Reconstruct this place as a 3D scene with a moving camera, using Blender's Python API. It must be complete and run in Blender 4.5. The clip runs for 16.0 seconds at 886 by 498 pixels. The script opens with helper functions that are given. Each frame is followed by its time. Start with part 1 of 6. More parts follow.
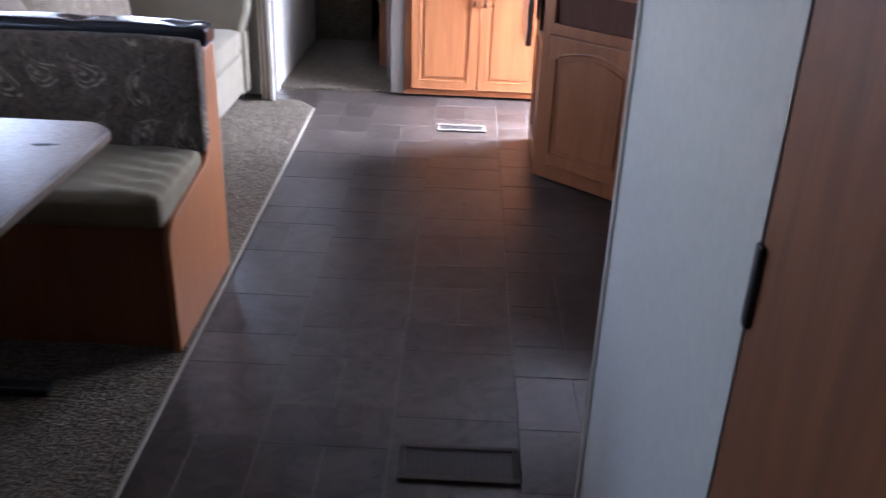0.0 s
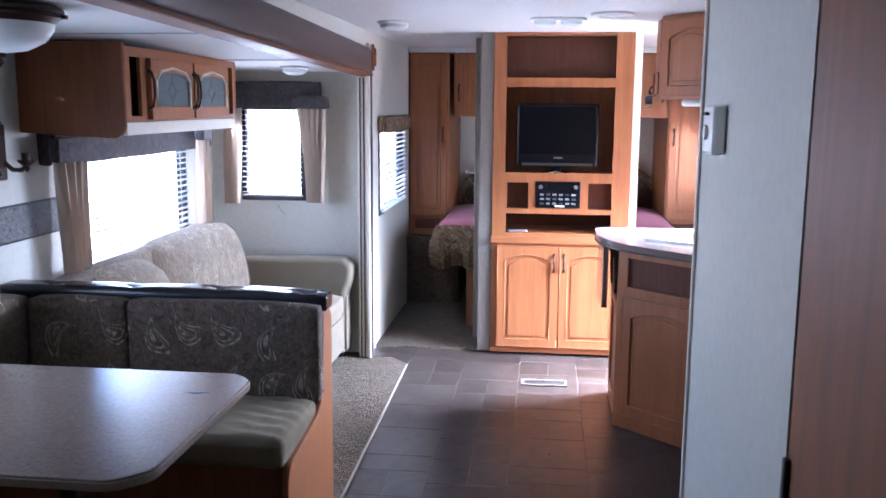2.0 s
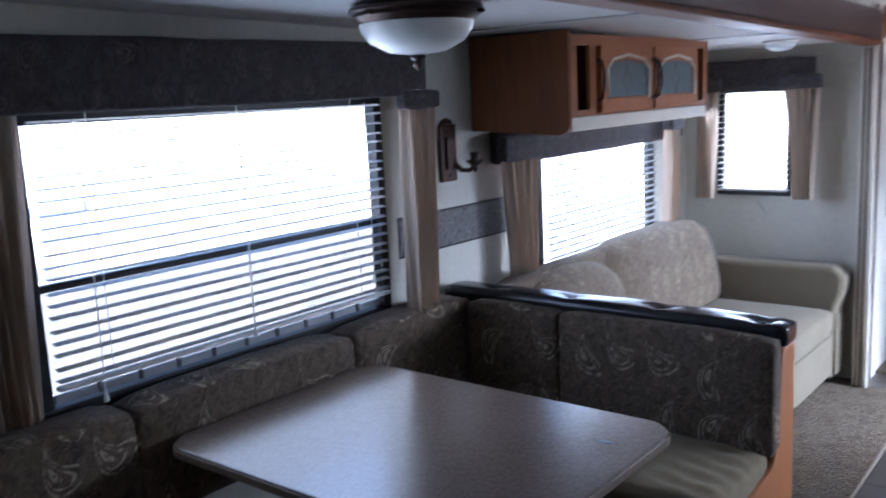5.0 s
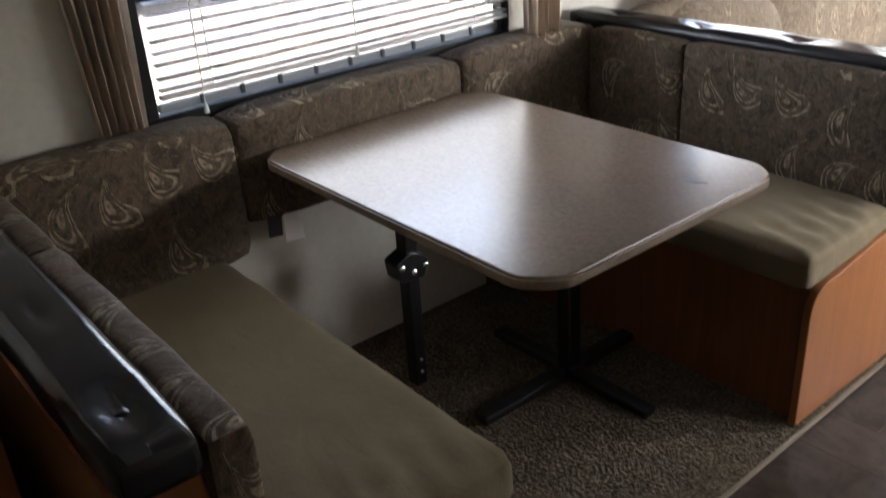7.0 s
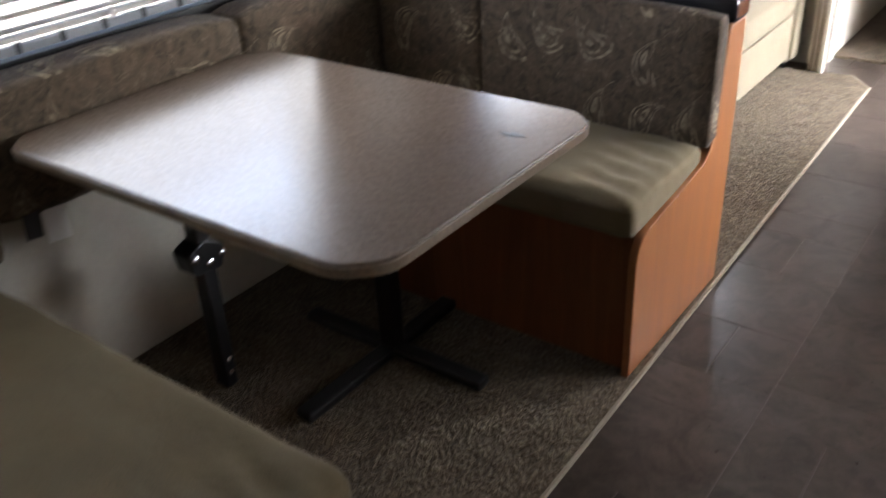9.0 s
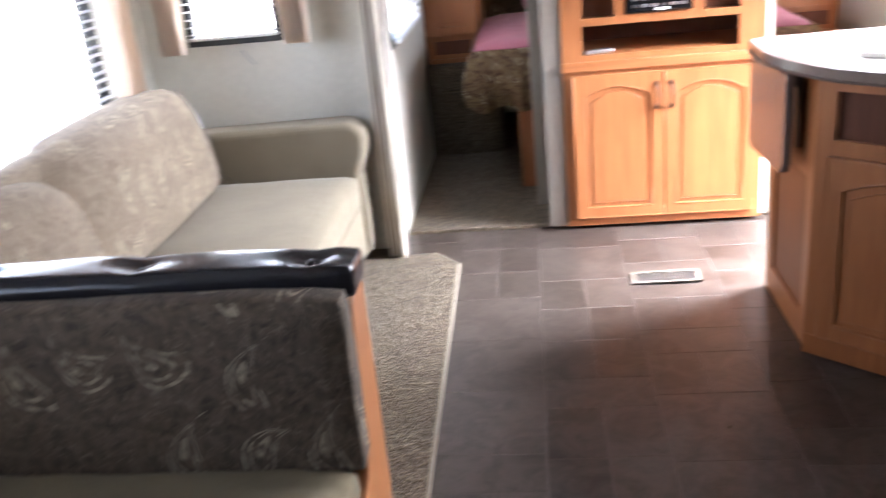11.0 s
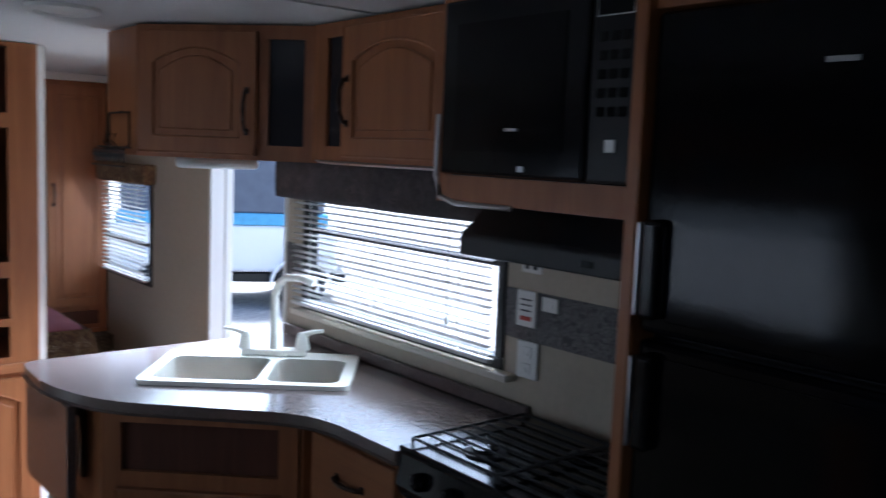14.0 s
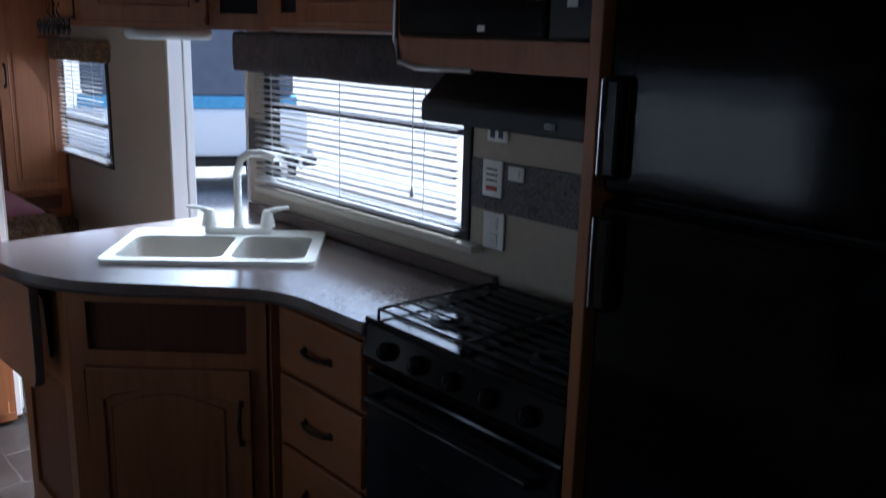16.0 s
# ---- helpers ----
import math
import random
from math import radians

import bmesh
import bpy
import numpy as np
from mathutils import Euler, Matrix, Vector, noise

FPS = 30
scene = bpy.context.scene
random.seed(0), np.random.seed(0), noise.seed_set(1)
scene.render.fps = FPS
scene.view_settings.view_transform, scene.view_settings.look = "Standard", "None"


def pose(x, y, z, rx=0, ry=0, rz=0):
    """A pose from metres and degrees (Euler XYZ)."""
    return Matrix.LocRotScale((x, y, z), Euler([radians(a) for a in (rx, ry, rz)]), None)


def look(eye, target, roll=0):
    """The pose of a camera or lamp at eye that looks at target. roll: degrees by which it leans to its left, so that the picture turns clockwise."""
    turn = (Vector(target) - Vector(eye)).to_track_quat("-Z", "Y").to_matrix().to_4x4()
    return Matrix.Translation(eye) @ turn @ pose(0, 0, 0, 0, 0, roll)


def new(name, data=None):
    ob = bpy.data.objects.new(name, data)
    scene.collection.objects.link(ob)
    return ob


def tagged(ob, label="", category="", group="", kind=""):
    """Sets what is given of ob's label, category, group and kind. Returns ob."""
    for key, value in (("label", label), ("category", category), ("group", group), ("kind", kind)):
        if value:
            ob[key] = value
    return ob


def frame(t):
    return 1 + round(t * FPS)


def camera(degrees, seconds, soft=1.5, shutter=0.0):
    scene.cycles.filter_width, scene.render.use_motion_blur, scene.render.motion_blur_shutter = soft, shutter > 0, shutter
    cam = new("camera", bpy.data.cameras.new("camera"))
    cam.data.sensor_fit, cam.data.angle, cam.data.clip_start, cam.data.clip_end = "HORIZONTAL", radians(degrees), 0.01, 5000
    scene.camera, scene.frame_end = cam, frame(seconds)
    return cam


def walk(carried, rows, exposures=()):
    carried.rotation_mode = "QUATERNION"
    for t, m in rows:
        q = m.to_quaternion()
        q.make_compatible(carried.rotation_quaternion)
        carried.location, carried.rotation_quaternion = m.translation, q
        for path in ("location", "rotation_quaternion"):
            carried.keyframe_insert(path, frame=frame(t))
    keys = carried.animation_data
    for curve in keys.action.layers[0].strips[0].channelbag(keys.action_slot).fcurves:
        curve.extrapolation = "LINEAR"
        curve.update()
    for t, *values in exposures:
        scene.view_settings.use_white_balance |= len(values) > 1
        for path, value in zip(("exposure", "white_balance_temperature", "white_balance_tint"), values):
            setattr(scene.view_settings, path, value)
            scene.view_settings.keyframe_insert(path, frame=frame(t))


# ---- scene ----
cam = camera(53.3, 16.0, soft=1.4, shutter=0.6)
PATH = [
    (0, (0.530, 0.055, 1.450), (0.500, 1.855, 0.578), 2.2),
    (0.5, (0.487, -0.113, 1.456), (0.347, 1.706, 0.638), 1.3),
    (1, (0.544, -0.3, 1.522), (0.368, 1.565, 0.821), 1.1),
    (1.5, (0.522, -0.302, 1.532), (0.331, 1.631, 1.056), 0.7),
    (2, (0.511, -0.293, 1.539), (0.283, 1.667, 1.216), 0.4),
    (2.5, (0.531, -0.284, 1.547), (0.249, 1.672, 1.237), 0.2),
    (3, (0.548, -0.262, 1.545), (0.141, 1.670, 1.233), -0.4),
    (3.5, (0.553, -0.22, 1.548), (-0.035, 1.667, 1.239), -1.4),
    (4, (0.512, -0.09, 1.558), (-0.334, 1.7, 1.274), -2.4),
    (4.2, (0.476, -0.014, 1.563), (-0.467, 1.73, 1.3), -2.5),
    (6.3, (0.635, 0.373, 1.565), (-0.827, 1.563, 0.896), -3.8),
    (6.5, (0.637, 0.382, 1.548), (-0.812, 1.547, 0.81), -3.7),
    (7, (0.638, 0.413, 1.507), (-0.777, 1.517, 0.622), -3.9),
    (7.5, (0.626, 0.433, 1.475), (-0.738, 1.523, 0.501), -4.0),
    (8, (0.611, 0.451, 1.439), (-0.676, 1.582, 0.406), -4.0),
    (8.2, (0.609, 0.461, 1.436), (-0.64, 1.613, 0.382), -4.1),
    (10.3, (0.138, 1.027, 1.443), (-0.469, 2.786, 0.71), -4.4),
    (10.5, (0.127, 1.144, 1.433), (-0.414, 2.933, 0.719), -5.2),
    (11, (0.074, 1.345, 1.44), (-0.156, 3.188, 0.699), -5.8),
    (11.5, (-0.004, 1.464, 1.511), (0.116, 3.347, 0.846), -2.6),
    (12, (0.015, 1.564, 1.538), (0.273, 3.495, 1.087), -0.7),
    (12.5, (0.019, 1.557, 1.563), (0.418, 3.491, 1.247), -0.1),
    (13, (0.004, 1.517, 1.579), (0.703, 3.374, 1.328), 0.8),
    (13.5, (0.038, 1.495, 1.598), (1.054, 3.203, 1.372), 1.6),
    (14, (0.07, 1.454, 1.61), (1.329, 2.993, 1.397), 2.3),
    (14.5, (0.064, 1.424, 1.601), (1.39, 2.906, 1.391), 2.4),
    (15, (0.083, 1.44, 1.6), (1.398, 2.922, 1.332), 1.9),
    (15.5, (0.098, 1.451, 1.588), (1.4, 2.928, 1.237), 1.6),
    (16, (0.114, 1.464, 1.572), (1.394, 2.926, 1.101), 1.5),
]

# ---- light ----
EXPOSURES = [(0.0, 3.45, 5200, 20), (0.5, 3.52, 5080, 19), (1.2, 3.72, 5050, 19), (2.0, 3.65, 4980, 19), (3.0, 3.45, 4950, 19), (3.5, 3.5, 4900, 18), (4.2, 3.2, 4820, 17), (6.3, 2.75, 6000, 11), (6.8, 3.55, 6450, 12), (7.5, 3.8, 6700, 13), (8.2, 3.8, 6700, 13), (10.3, 3.85, 6000, 15), (11.5, 3.85, 5950, 16), (12.2, 3.2, 5900, 13), (12.8, 2.65, 5600, 11), (13.2, 2.15, 5450, 10), (13.7, 1.5, 5200, 9), (14.2, 1.1, 5080, 9), (15.0, 1.1, 5080, 9), (16.0, 0.62, 5050, 9)]
walk(cam, [(t, look(e, g, r)) for t, e, g, r in PATH], EXPOSURES)

world = bpy.data.worlds.new("sky")
scene.world = world
world.use_nodes = True
wn = world.node_tree.nodes
sky = wn.new("ShaderNodeTexSky")
sky.sky_type, sky.sun_disc, sky.sun_elevation, sky.sun_rotation = "NISHITA", False, radians(61), radians(56)
sky.dust_density, sky.air_density = 4.0, 1.0
world.node_tree.links.new(sky.outputs[0], wn["Background"].inputs[0])
wn["Background"].inputs[1].default_value = 0.15
sun = new("sun", bpy.data.lights.new("sun", "SUN"))
sun.data.energy, sun.data.angle, sun.data.color = 5.0, radians(12), (1.0, 0.96, 0.9)
sun.matrix_world = look((0, 0, 20), (-6, -4, 7))


def opening_light(name, place, target, w, h, watts, spread=150):
    """The sky's light coming in through an opening."""
    lamp = new(name, bpy.data.lights.new(name, "AREA"))
    lamp.data.shape, lamp.data.size, lamp.data.size_y, lamp.data.energy = "RECTANGLE", w, h, watts
    lamp.data.color = (0.93, 0.97, 1.0)
    lamp.data.spread = radians(spread)
    lamp.matrix_world = look(place, target)
    return lamp


# ---- dimensions ----
XR, XL, XS = 1.74, -0.55, -1.53          # inner faces: kitchen wall, main wall of the slide side, slide-out wall
ZC, ZS = 1.965, 1.755                    # ceiling of the trailer and of the slide-out
YS0, YS1 = 0.53, 4.94                    # slide-out ends
YC = 5.085                               # front of the television cabinet
YB, YF = -1.3, 7.35                      # rear wall, front wall
TH = 0.05

opening_light("daylight_dinette", (XS + 0.07, 1.81, 1.20), (0, 1.81, 1.38), 1.2, 0.68, 0.60)
opening_light("daylight_sofa", (XS + 0.07, 3.97, 1.12), (0, 3.97, 0.95), 1.05, 0.62, 0.9)
opening_light("daylight_slide_end", (-1.16, YS1 - 0.07, 1.24), (-1.16, 3, 0.4), 0.38, 0.52, 0.6)
opening_light("daylight_kitchen", (XR - 0.07, 3.76, 1.25), (1.15, 3.76, 0.80), 1.0, 0.42, 2.3, 115)
opening_light("daylight_door", (XR + 0.02, 4.72, 0.95), (0.92, 4.42, 0.0), 0.54, 1.6, 19.0, 104)
opening_light("daylight_bed_right", (XR - 0.07, 6.2, 1.17), (0.6, 6.2, 0.6), 0.7, 0.5, 0.6)
opening_light("daylight_bed_left", (XL + 0.07, 5.7, 1.11), (0.6, 5.7, 0.5), 0.82, 0.5, 0.42)


# ---- materials ----
def material(name, base, rough=0.6, metal=0.0, spec=0.5, **extra):
    m = bpy.data.materials.new(name)
    m.use_nodes = True
    b = m.node_tree.nodes["Principled BSDF"]
    b.inputs["Base Color"].default_value = (*base, 1)
    b.inputs["Roughness"].default_value, b.inputs["Metallic"].default_value = rough, metal
    b.inputs["Specular IOR Level"].default_value = spec
    for key, value in extra.items():
        b.inputs[key.replace("_", " ")].default_value = value
    return m, m.node_tree.nodes, m.node_tree.links, b


def coords(n, l, scale=(1, 1, 1), rot=(0, 0, 0)):
    tc, mp = n.new("ShaderNodeNewGeometry"), n.new("ShaderNodeMapping")
    mp.inputs["Scale"].default_value, mp.inputs["Rotation"].default_value = scale, rot
    l.new(tc.outputs["Position"], mp.inputs["Vector"])
    return mp.outputs["Vector"]


def tex_noise(n, l, vec, scale, detail=4, rough=0.55, dist=0.0):
    t = n.new("ShaderNodeTexNoise")
    t.inputs["Scale"].default_value, t.inputs["Detail"].default_value = scale, detail
    t.inputs["Roughness"].default_value, t.inputs["Distortion"].default_value = rough, dist
    l.new(vec, t.inputs["Vector"])
    return t


def ramp(n, l, fac, stops):
    r = n.new("ShaderNodeValToRGB")
    while len(r.color_ramp.elements) < len(stops):
        r.color_ramp.elements.new(0.5)
    for e, (p, c) in zip(r.color_ramp.elements, stops):
        e.position, e.color = p, (*c, 1)
    l.new(fac, r.inputs[0])
    return r.outputs[0]


def mixed(n, l, fac, a, b, mode="MIX"):
    x = n.new("ShaderNodeMix")
    x.data_type, x.blend_type = "RGBA", mode
    for key, v in ((0, fac), (6, a), (7, b)):
        if isinstance(v, (int, float)):
            x.inputs[key].default_value = v
        elif isinstance(v, tuple):
            x.inputs[key].default_value = (*v, 1)
        else:
            l.new(v, x.inputs[key])
    return x.outputs[2]


def bumped(n, l, b, height, strength=0.2, distance=0.01):
    u = n.new("ShaderNodeBump")
    u.inputs["Strength"].default_value, u.inputs["Distance"].default_value = strength, distance
    l.new(height, u.inputs["Height"])
    l.new(u.outputs[0], b.inputs["Normal"])


def mathed(n, l, op, a, b=0.0):
    x = n.new("ShaderNodeMath")
    x.operation = op
    for i, v in enumerate((a, b)):
        if isinstance(v, (int, float)):
            x.inputs[i].default_value = v
        else:
            l.new(v, x.inputs[i])
    return x.outputs[0]


def rough_from(n, l, b, fac, lo, hi):
    r = n.new("ShaderNodeMapRange")
    r.inputs["To Min"].default_value, r.inputs["To Max"].default_value = lo, hi
    l.new(fac, r.inputs["Value"])
    l.new(r.outputs[0], b.inputs["Roughness"])


def wood(name, dark, light, rough=0.42, along="z", grain=26.0, spec=0.5):
    m, n, l, b = material(name, light, rough, 0.0, spec)
    s = {"z": (grain, grain, 1.6), "x": (1.6, grain, grain), "y": (grain, 1.6, grain)}[along]
    v = coords(n, l, s)
    g = tex_noise(n, l, v, 1.0, 6, 0.62, 1.2)
    big = tex_noise(n, l, coords(n, l), 2.3, 3)
    c = ramp(n, l, g.outputs[0], [(0.32, dark), (0.5, tuple((a + q) / 2 for a, q in zip(dark, light))), (0.68, light)])
    c = mixed(n, l, 0.35, c, ramp(n, l, big.outputs[0], [(0.3, tuple(q * 0.7 for q in light)), (0.7, tuple(min(1, q * 1.12) for q in light))]), "MIX")
    l.new(c, b.inputs["Base Color"])
    rough_from(n, l, b, g.outputs[0], rough - 0.08, rough + 0.1)
    bumped(n, l, b, g.outputs[0], 0.12, 0.002)
    return m


OAK = wood("oak_cabinet", (0.215, 0.074, 0.024), (0.36, 0.137, 0.046))
OAK_H = wood("oak_cabinet_level", (0.215, 0.074, 0.024), (0.36, 0.137, 0.046), along="x")
OAK_Y = wood("oak_trim_long", (0.215, 0.074, 0.024), (0.36, 0.137, 0.046), along="y")
CHERRY = wood("cherry_panel", (0.12, 0.043, 0.017), (0.24, 0.093, 0.037), 0.5, grain=18.0, spec=0.25)
CHERRY_Y = wood("cherry_trim_long", (0.10, 0.036, 0.016), (0.19, 0.072, 0.032), 0.5, "y", 18.0, 0.25)
# Dark panels, and oak recesses whose shade is put into the colour.
BROWN_BACK = wood("dark_and_shaded_panel", (0.075, 0.028, 0.016), (0.12, 0.046, 0.026), 0.55, spec=0.2)
BROWN_TRIM = wood("dark_valance_board", (0.060, 0.040, 0.034), (0.105, 0.072, 0.062), 0.38, "y")


def plaster(name, base, fleck=0.08, scale=55, bump=0.08, rough=0.7):
    m, n, l, b = material(name, base, rough)
    v = coords(n, l)
    fine, big = tex_noise(n, l, v, scale, 5, 0.65), tex_noise(n, l, v, 1.7, 3)
    lo, hi = tuple(q * (1 - fleck) for q in base), tuple(min(1, q * (1 + fleck)) for q in base)
    c = ramp(n, l, fine.outputs[0], [(0.35, lo), (0.65, hi)])
    c = mixed(n, l, 0.3, c, ramp(n, l, big.outputs[0], [(0.3, lo), (0.7, hi)]))
    l.new(c, b.inputs["Base Color"])
    bumped(n, l, b, fine.outputs[0], bump, 0.002)
    return m


WALL = plaster("wallpaper_linen", (0.54, 0.525, 0.46), 0.06, 38)
# Linen wallpaper in a darker, warmer tone, for the kitchen wall only.
WALL_WARM = plaster("wallpaper_linen_warm", (0.44, 0.385, 0.30), 0.06, 38)
CEIL = plaster("ceiling_panel", (0.66, 0.66, 0.65), 0.03, 30)
WHITE = material("white_plastic", (0.78, 0.78, 0.75), 0.35)[0]
SINK_M = material("white_sink_acrylic", (0.82, 0.80, 0.72), 0.22)[0]
GREYPANEL = plaster("grey_panel", (0.17, 0.15, 0.125), 0.08, 40)
CREAM = plaster("cream_trim", (0.62, 0.57, 0.48), 0.04, 20, 0.03, 0.45)


def fabric(name, base, spread=0.2, weave=420, rough=0.9, sheen=0.06, bump=0.35, wrinkle=0.0):
    m, n, l, b = material(name, base, rough, 0, 0.25, Sheen_Weight=sheen)
    v = coords(n, l)
    fine, mid = tex_noise(n, l, v, weave, 2), tex_noise(n, l, v, 7, 4)
    lo, hi = tuple(q * (1 - spread) for q in base), tuple(q * (1 + spread) for q in base)
    c = mixed(n, l, 0.4, ramp(n, l, fine.outputs[0], [(0.3, lo), (0.7, hi)]), ramp(n, l, mid.outputs[0], [(0.3, lo), (0.7, hi)]))
    l.new(c, b.inputs["Base Color"])
    h = fine.outputs[0]
    if wrinkle:
        soft_folds = tex_noise(n, l, coords(n, l, (1.0, 1.7, 1.0)), 9, 3, 0.6, 1.6)
        h = mathed(n, l, "ADD", h, mathed(n, l, "MULTIPLY", soft_folds.outputs[0], wrinkle))
    bumped(n, l, b, h, bump, 0.002)
    return m


def paisley(name, base, curl, dark, scale=9.0, amount=0.75, sheen=0.06):
    """Woven fabric with curved drop motifs, each of a few outlines, strewn over a ground of faint scrolls."""
    m, n, l, b = material(name, base, 0.85, 0, 0.3, Sheen_Weight=sheen)
    geo, sep = n.new("ShaderNodeNewGeometry"), n.new("ShaderNodeSeparateXYZ")
    l.new(geo.outputs["Position"], sep.inputs[0])
    across = mathed(n, l, "ADD", sep.outputs[0], sep.outputs[1])
    flat = n.new("ShaderNodeCombineXYZ")
    facing_up = n.new("ShaderNodeSeparateXYZ")
    l.new(geo.outputs["Normal"], facing_up.inputs[0])
    level = mathed(n, l, "GREATER_THAN", mathed(n, l, "ABSOLUTE", facing_up.outputs[2]), 0.72)
    upright = mathed(n, l, "SUBTRACT", 1.0, level)
    l.new(mathed(n, l, "ADD", mathed(n, l, "MULTIPLY", across, upright), mathed(n, l, "MULTIPLY", sep.outputs[0], level)), flat.inputs[0])
    rise = mathed(n, l, "ADD", mathed(n, l, "MULTIPLY", sep.outputs[2], upright), mathed(n, l, "MULTIPLY", sep.outputs[1], level))
    l.new(mathed(n, l, "MULTIPLY", rise, 0.8), flat.inputs[1])
    vo = n.new("ShaderNodeTexVoronoi")
    vo.voronoi_dimensions = "2D"
    vo.inputs["Scale"].default_value, vo.inputs["Randomness"].default_value = scale, 0.55
    l.new(flat.outputs[0], vo.inputs["Vector"])
    away = n.new("ShaderNodeVectorMath")
    away.operation = "SUBTRACT"
    l.new(flat.outputs[0], away.inputs[0])
    l.new(vo.outputs["Position"], away.inputs[1])
    pick = n.new("ShaderNodeSeparateColor")
    l.new(vo.outputs["Color"], pick.inputs[0])
    turn = n.new("ShaderNodeVectorRotate")
    turn.rotation_type = "Z_AXIS"
    l.new(away.outputs[0], turn.inputs["Vector"])
    l.new(mathed(n, l, "MULTIPLY", mathed(n, l, "SUBTRACT", pick.outputs[0], 0.5), 2.4), turn.inputs["Angle"])
    at = n.new("ShaderNodeSeparateXYZ")
    l.new(turn.outputs[0], at.inputs[0])
    p, q = mathed(n, l, "MULTIPLY", at.outputs[0], scale), mathed(n, l, "MULTIPLY", at.outputs[1], scale)
    wob = tex_noise(n, l, flat.outputs[0], scale * 2.2, 2)
    p = mathed(n, l, "ADD", p, mathed(n, l, "MULTIPLY", mathed(n, l, "SUBTRACT", wob.outputs[0], 0.5), 0.10))
    bent = mathed(n, l, "SUBTRACT", p, mathed(n, l, "MULTIPLY", mathed(n, l, "MULTIPLY", q, q), 1.25))
    taper = mathed(n, l, "MAXIMUM", mathed(n, l, "SUBTRACT", 0.46, mathed(n, l, "MULTIPLY", q, 1.0)), 0.05)
    slim = mathed(n, l, "DIVIDE", bent, taper)
    d = mathed(n, l, "SQRT", mathed(n, l, "ADD", mathed(n, l, "MULTIPLY", slim, slim), mathed(n, l, "MULTIPLY", mathed(n, l, "MULTIPLY", q, q), 0.62)))

    def outline(r, half):
        return mathed(n, l, "LESS_THAN", mathed(n, l, "ABSOLUTE", mathed(n, l, "SUBTRACT", d, r)), half)

    rings = mathed(n, l, "MAXIMUM", mathed(n, l, "MAXIMUM", outline(0.40, 0.030), outline(0.27, 0.024)), outline(0.08, 0.05))
    chosen = mathed(n, l, "GREATER_THAN", pick.outputs[1], 0.42)
    breaks = tex_noise(n, l, flat.outputs[0], 48, 3, 0.65)
    worn = n.new("ShaderNodeMapRange")
    worn.inputs["From Min"].default_value, worn.inputs["From Max"].default_value = 0.36, 0.58
    l.new(breaks.outputs[0], worn.inputs["Value"])
    scroll = tex_noise(n, l, flat.outputs[0], 15, 2, 0.5, 2.6)
    vine = mathed(n, l, "LESS_THAN", mathed(n, l, "ABSOLUTE", mathed(n, l, "SUBTRACT", mathed(n, l, "FRACT", mathed(n, l, "MULTIPLY", scroll.outputs[0], 5.0)), 0.5)), 0.07)
    mask = mathed(n, l, "MAXIMUM", mathed(n, l, "MULTIPLY", rings, chosen), mathed(n, l, "MULTIPLY", vine, 0.3))
    mask = mathed(n, l, "MULTIPLY", mathed(n, l, "MULTIPLY", mask, worn.outputs[0]), amount)
    ground = ramp(n, l, tex_noise(n, l, flat.outputs[0], 26, 5, 0.65, 1.8).outputs[0], [(0.36, dark), (0.62, base)])
    fine = tex_noise(n, l, coords(n, l), 380, 2)
    c = mixed(n, l, mask, ground, curl)
    c = mixed(n, l, 0.45, c, ramp(n, l, fine.outputs[0], [(0.3, (0.5, 0.5, 0.5)), (0.7, (1, 1, 1))]), "MULTIPLY")
    l.new(c, b.inputs["Base Color"])
    bumped(n, l, b, mathed(n, l, "ADD", mathed(n, l, "MULTIPLY", mask, 0.6), fine.outputs[0]), 0.35, 0.003)
    return m


PAISLEY = paisley("brown_paisley_weave", (0.135, 0.097, 0.064), (0.40, 0.325, 0.22), (0.056, 0.039, 0.026), 7.5, 0.85)
SOFA_PAT = paisley("beige_paisley_weave", (0.175, 0.132, 0.09), (0.31, 0.25, 0.175), (0.105, 0.078, 0.052), 8.0, 0.8)
OLIVE = fabric("olive_seat_fabric", (0.172, 0.136, 0.080), 0.2, wrinkle=3.5)
SOFA_F = fabric("khaki_sofa_fabric", (0.150, 0.124, 0.085), 0.15, wrinkle=3.0)
CURTAIN = fabric("tan_curtain", (0.70, 0.61, 0.52), 0.12, 300)
_n, _l = CURTAIN.node_tree.nodes, CURTAIN.node_tree.links
_t, _m = _n.new("ShaderNodeBsdfTranslucent"), _n.new("ShaderNodeMixShader")
_t.inputs[0].default_value, _m.inputs[0].default_value = (0.74, 0.65, 0.56, 1), 0.33
_l.new(_n["Principled BSDF"].outputs[0], _m.inputs[1])
_l.new(_t.outputs[0], _m.inputs[2])
_l.new(_m.outputs[0], _n["Material Output"].inputs["Surface"])
VALANCE = paisley("grey_brown_valance", (0.076, 0.067, 0.069), (0.155, 0.135, 0.125), (0.043, 0.037, 0.039), 12.0, 0.6)
BED_M = fabric("rose_quilt", (0.205, 0.058, 0.072), 0.25, 200)
RUFFLE = paisley("gold_floral_ruffle", (0.27, 0.185, 0.09), (0.55, 0.47, 0.32), (0.085, 0.036, 0.025), 18.0, 0.9)
VINYL = material("black_vinyl", (0.018, 0.017, 0.020), 0.22)[0]
BLACK = material("black_metal", (0.011, 0.011, 0.012), 0.38, 0.0, 0.35)[0]
BLACK_G = material("black_enamel", (0.007, 0.007, 0.008), 0.12, 0.0, 0.3)[0]
BRONZE = material("dark_bronze", (0.055, 0.035, 0.028), 0.35, 0.8)[0]
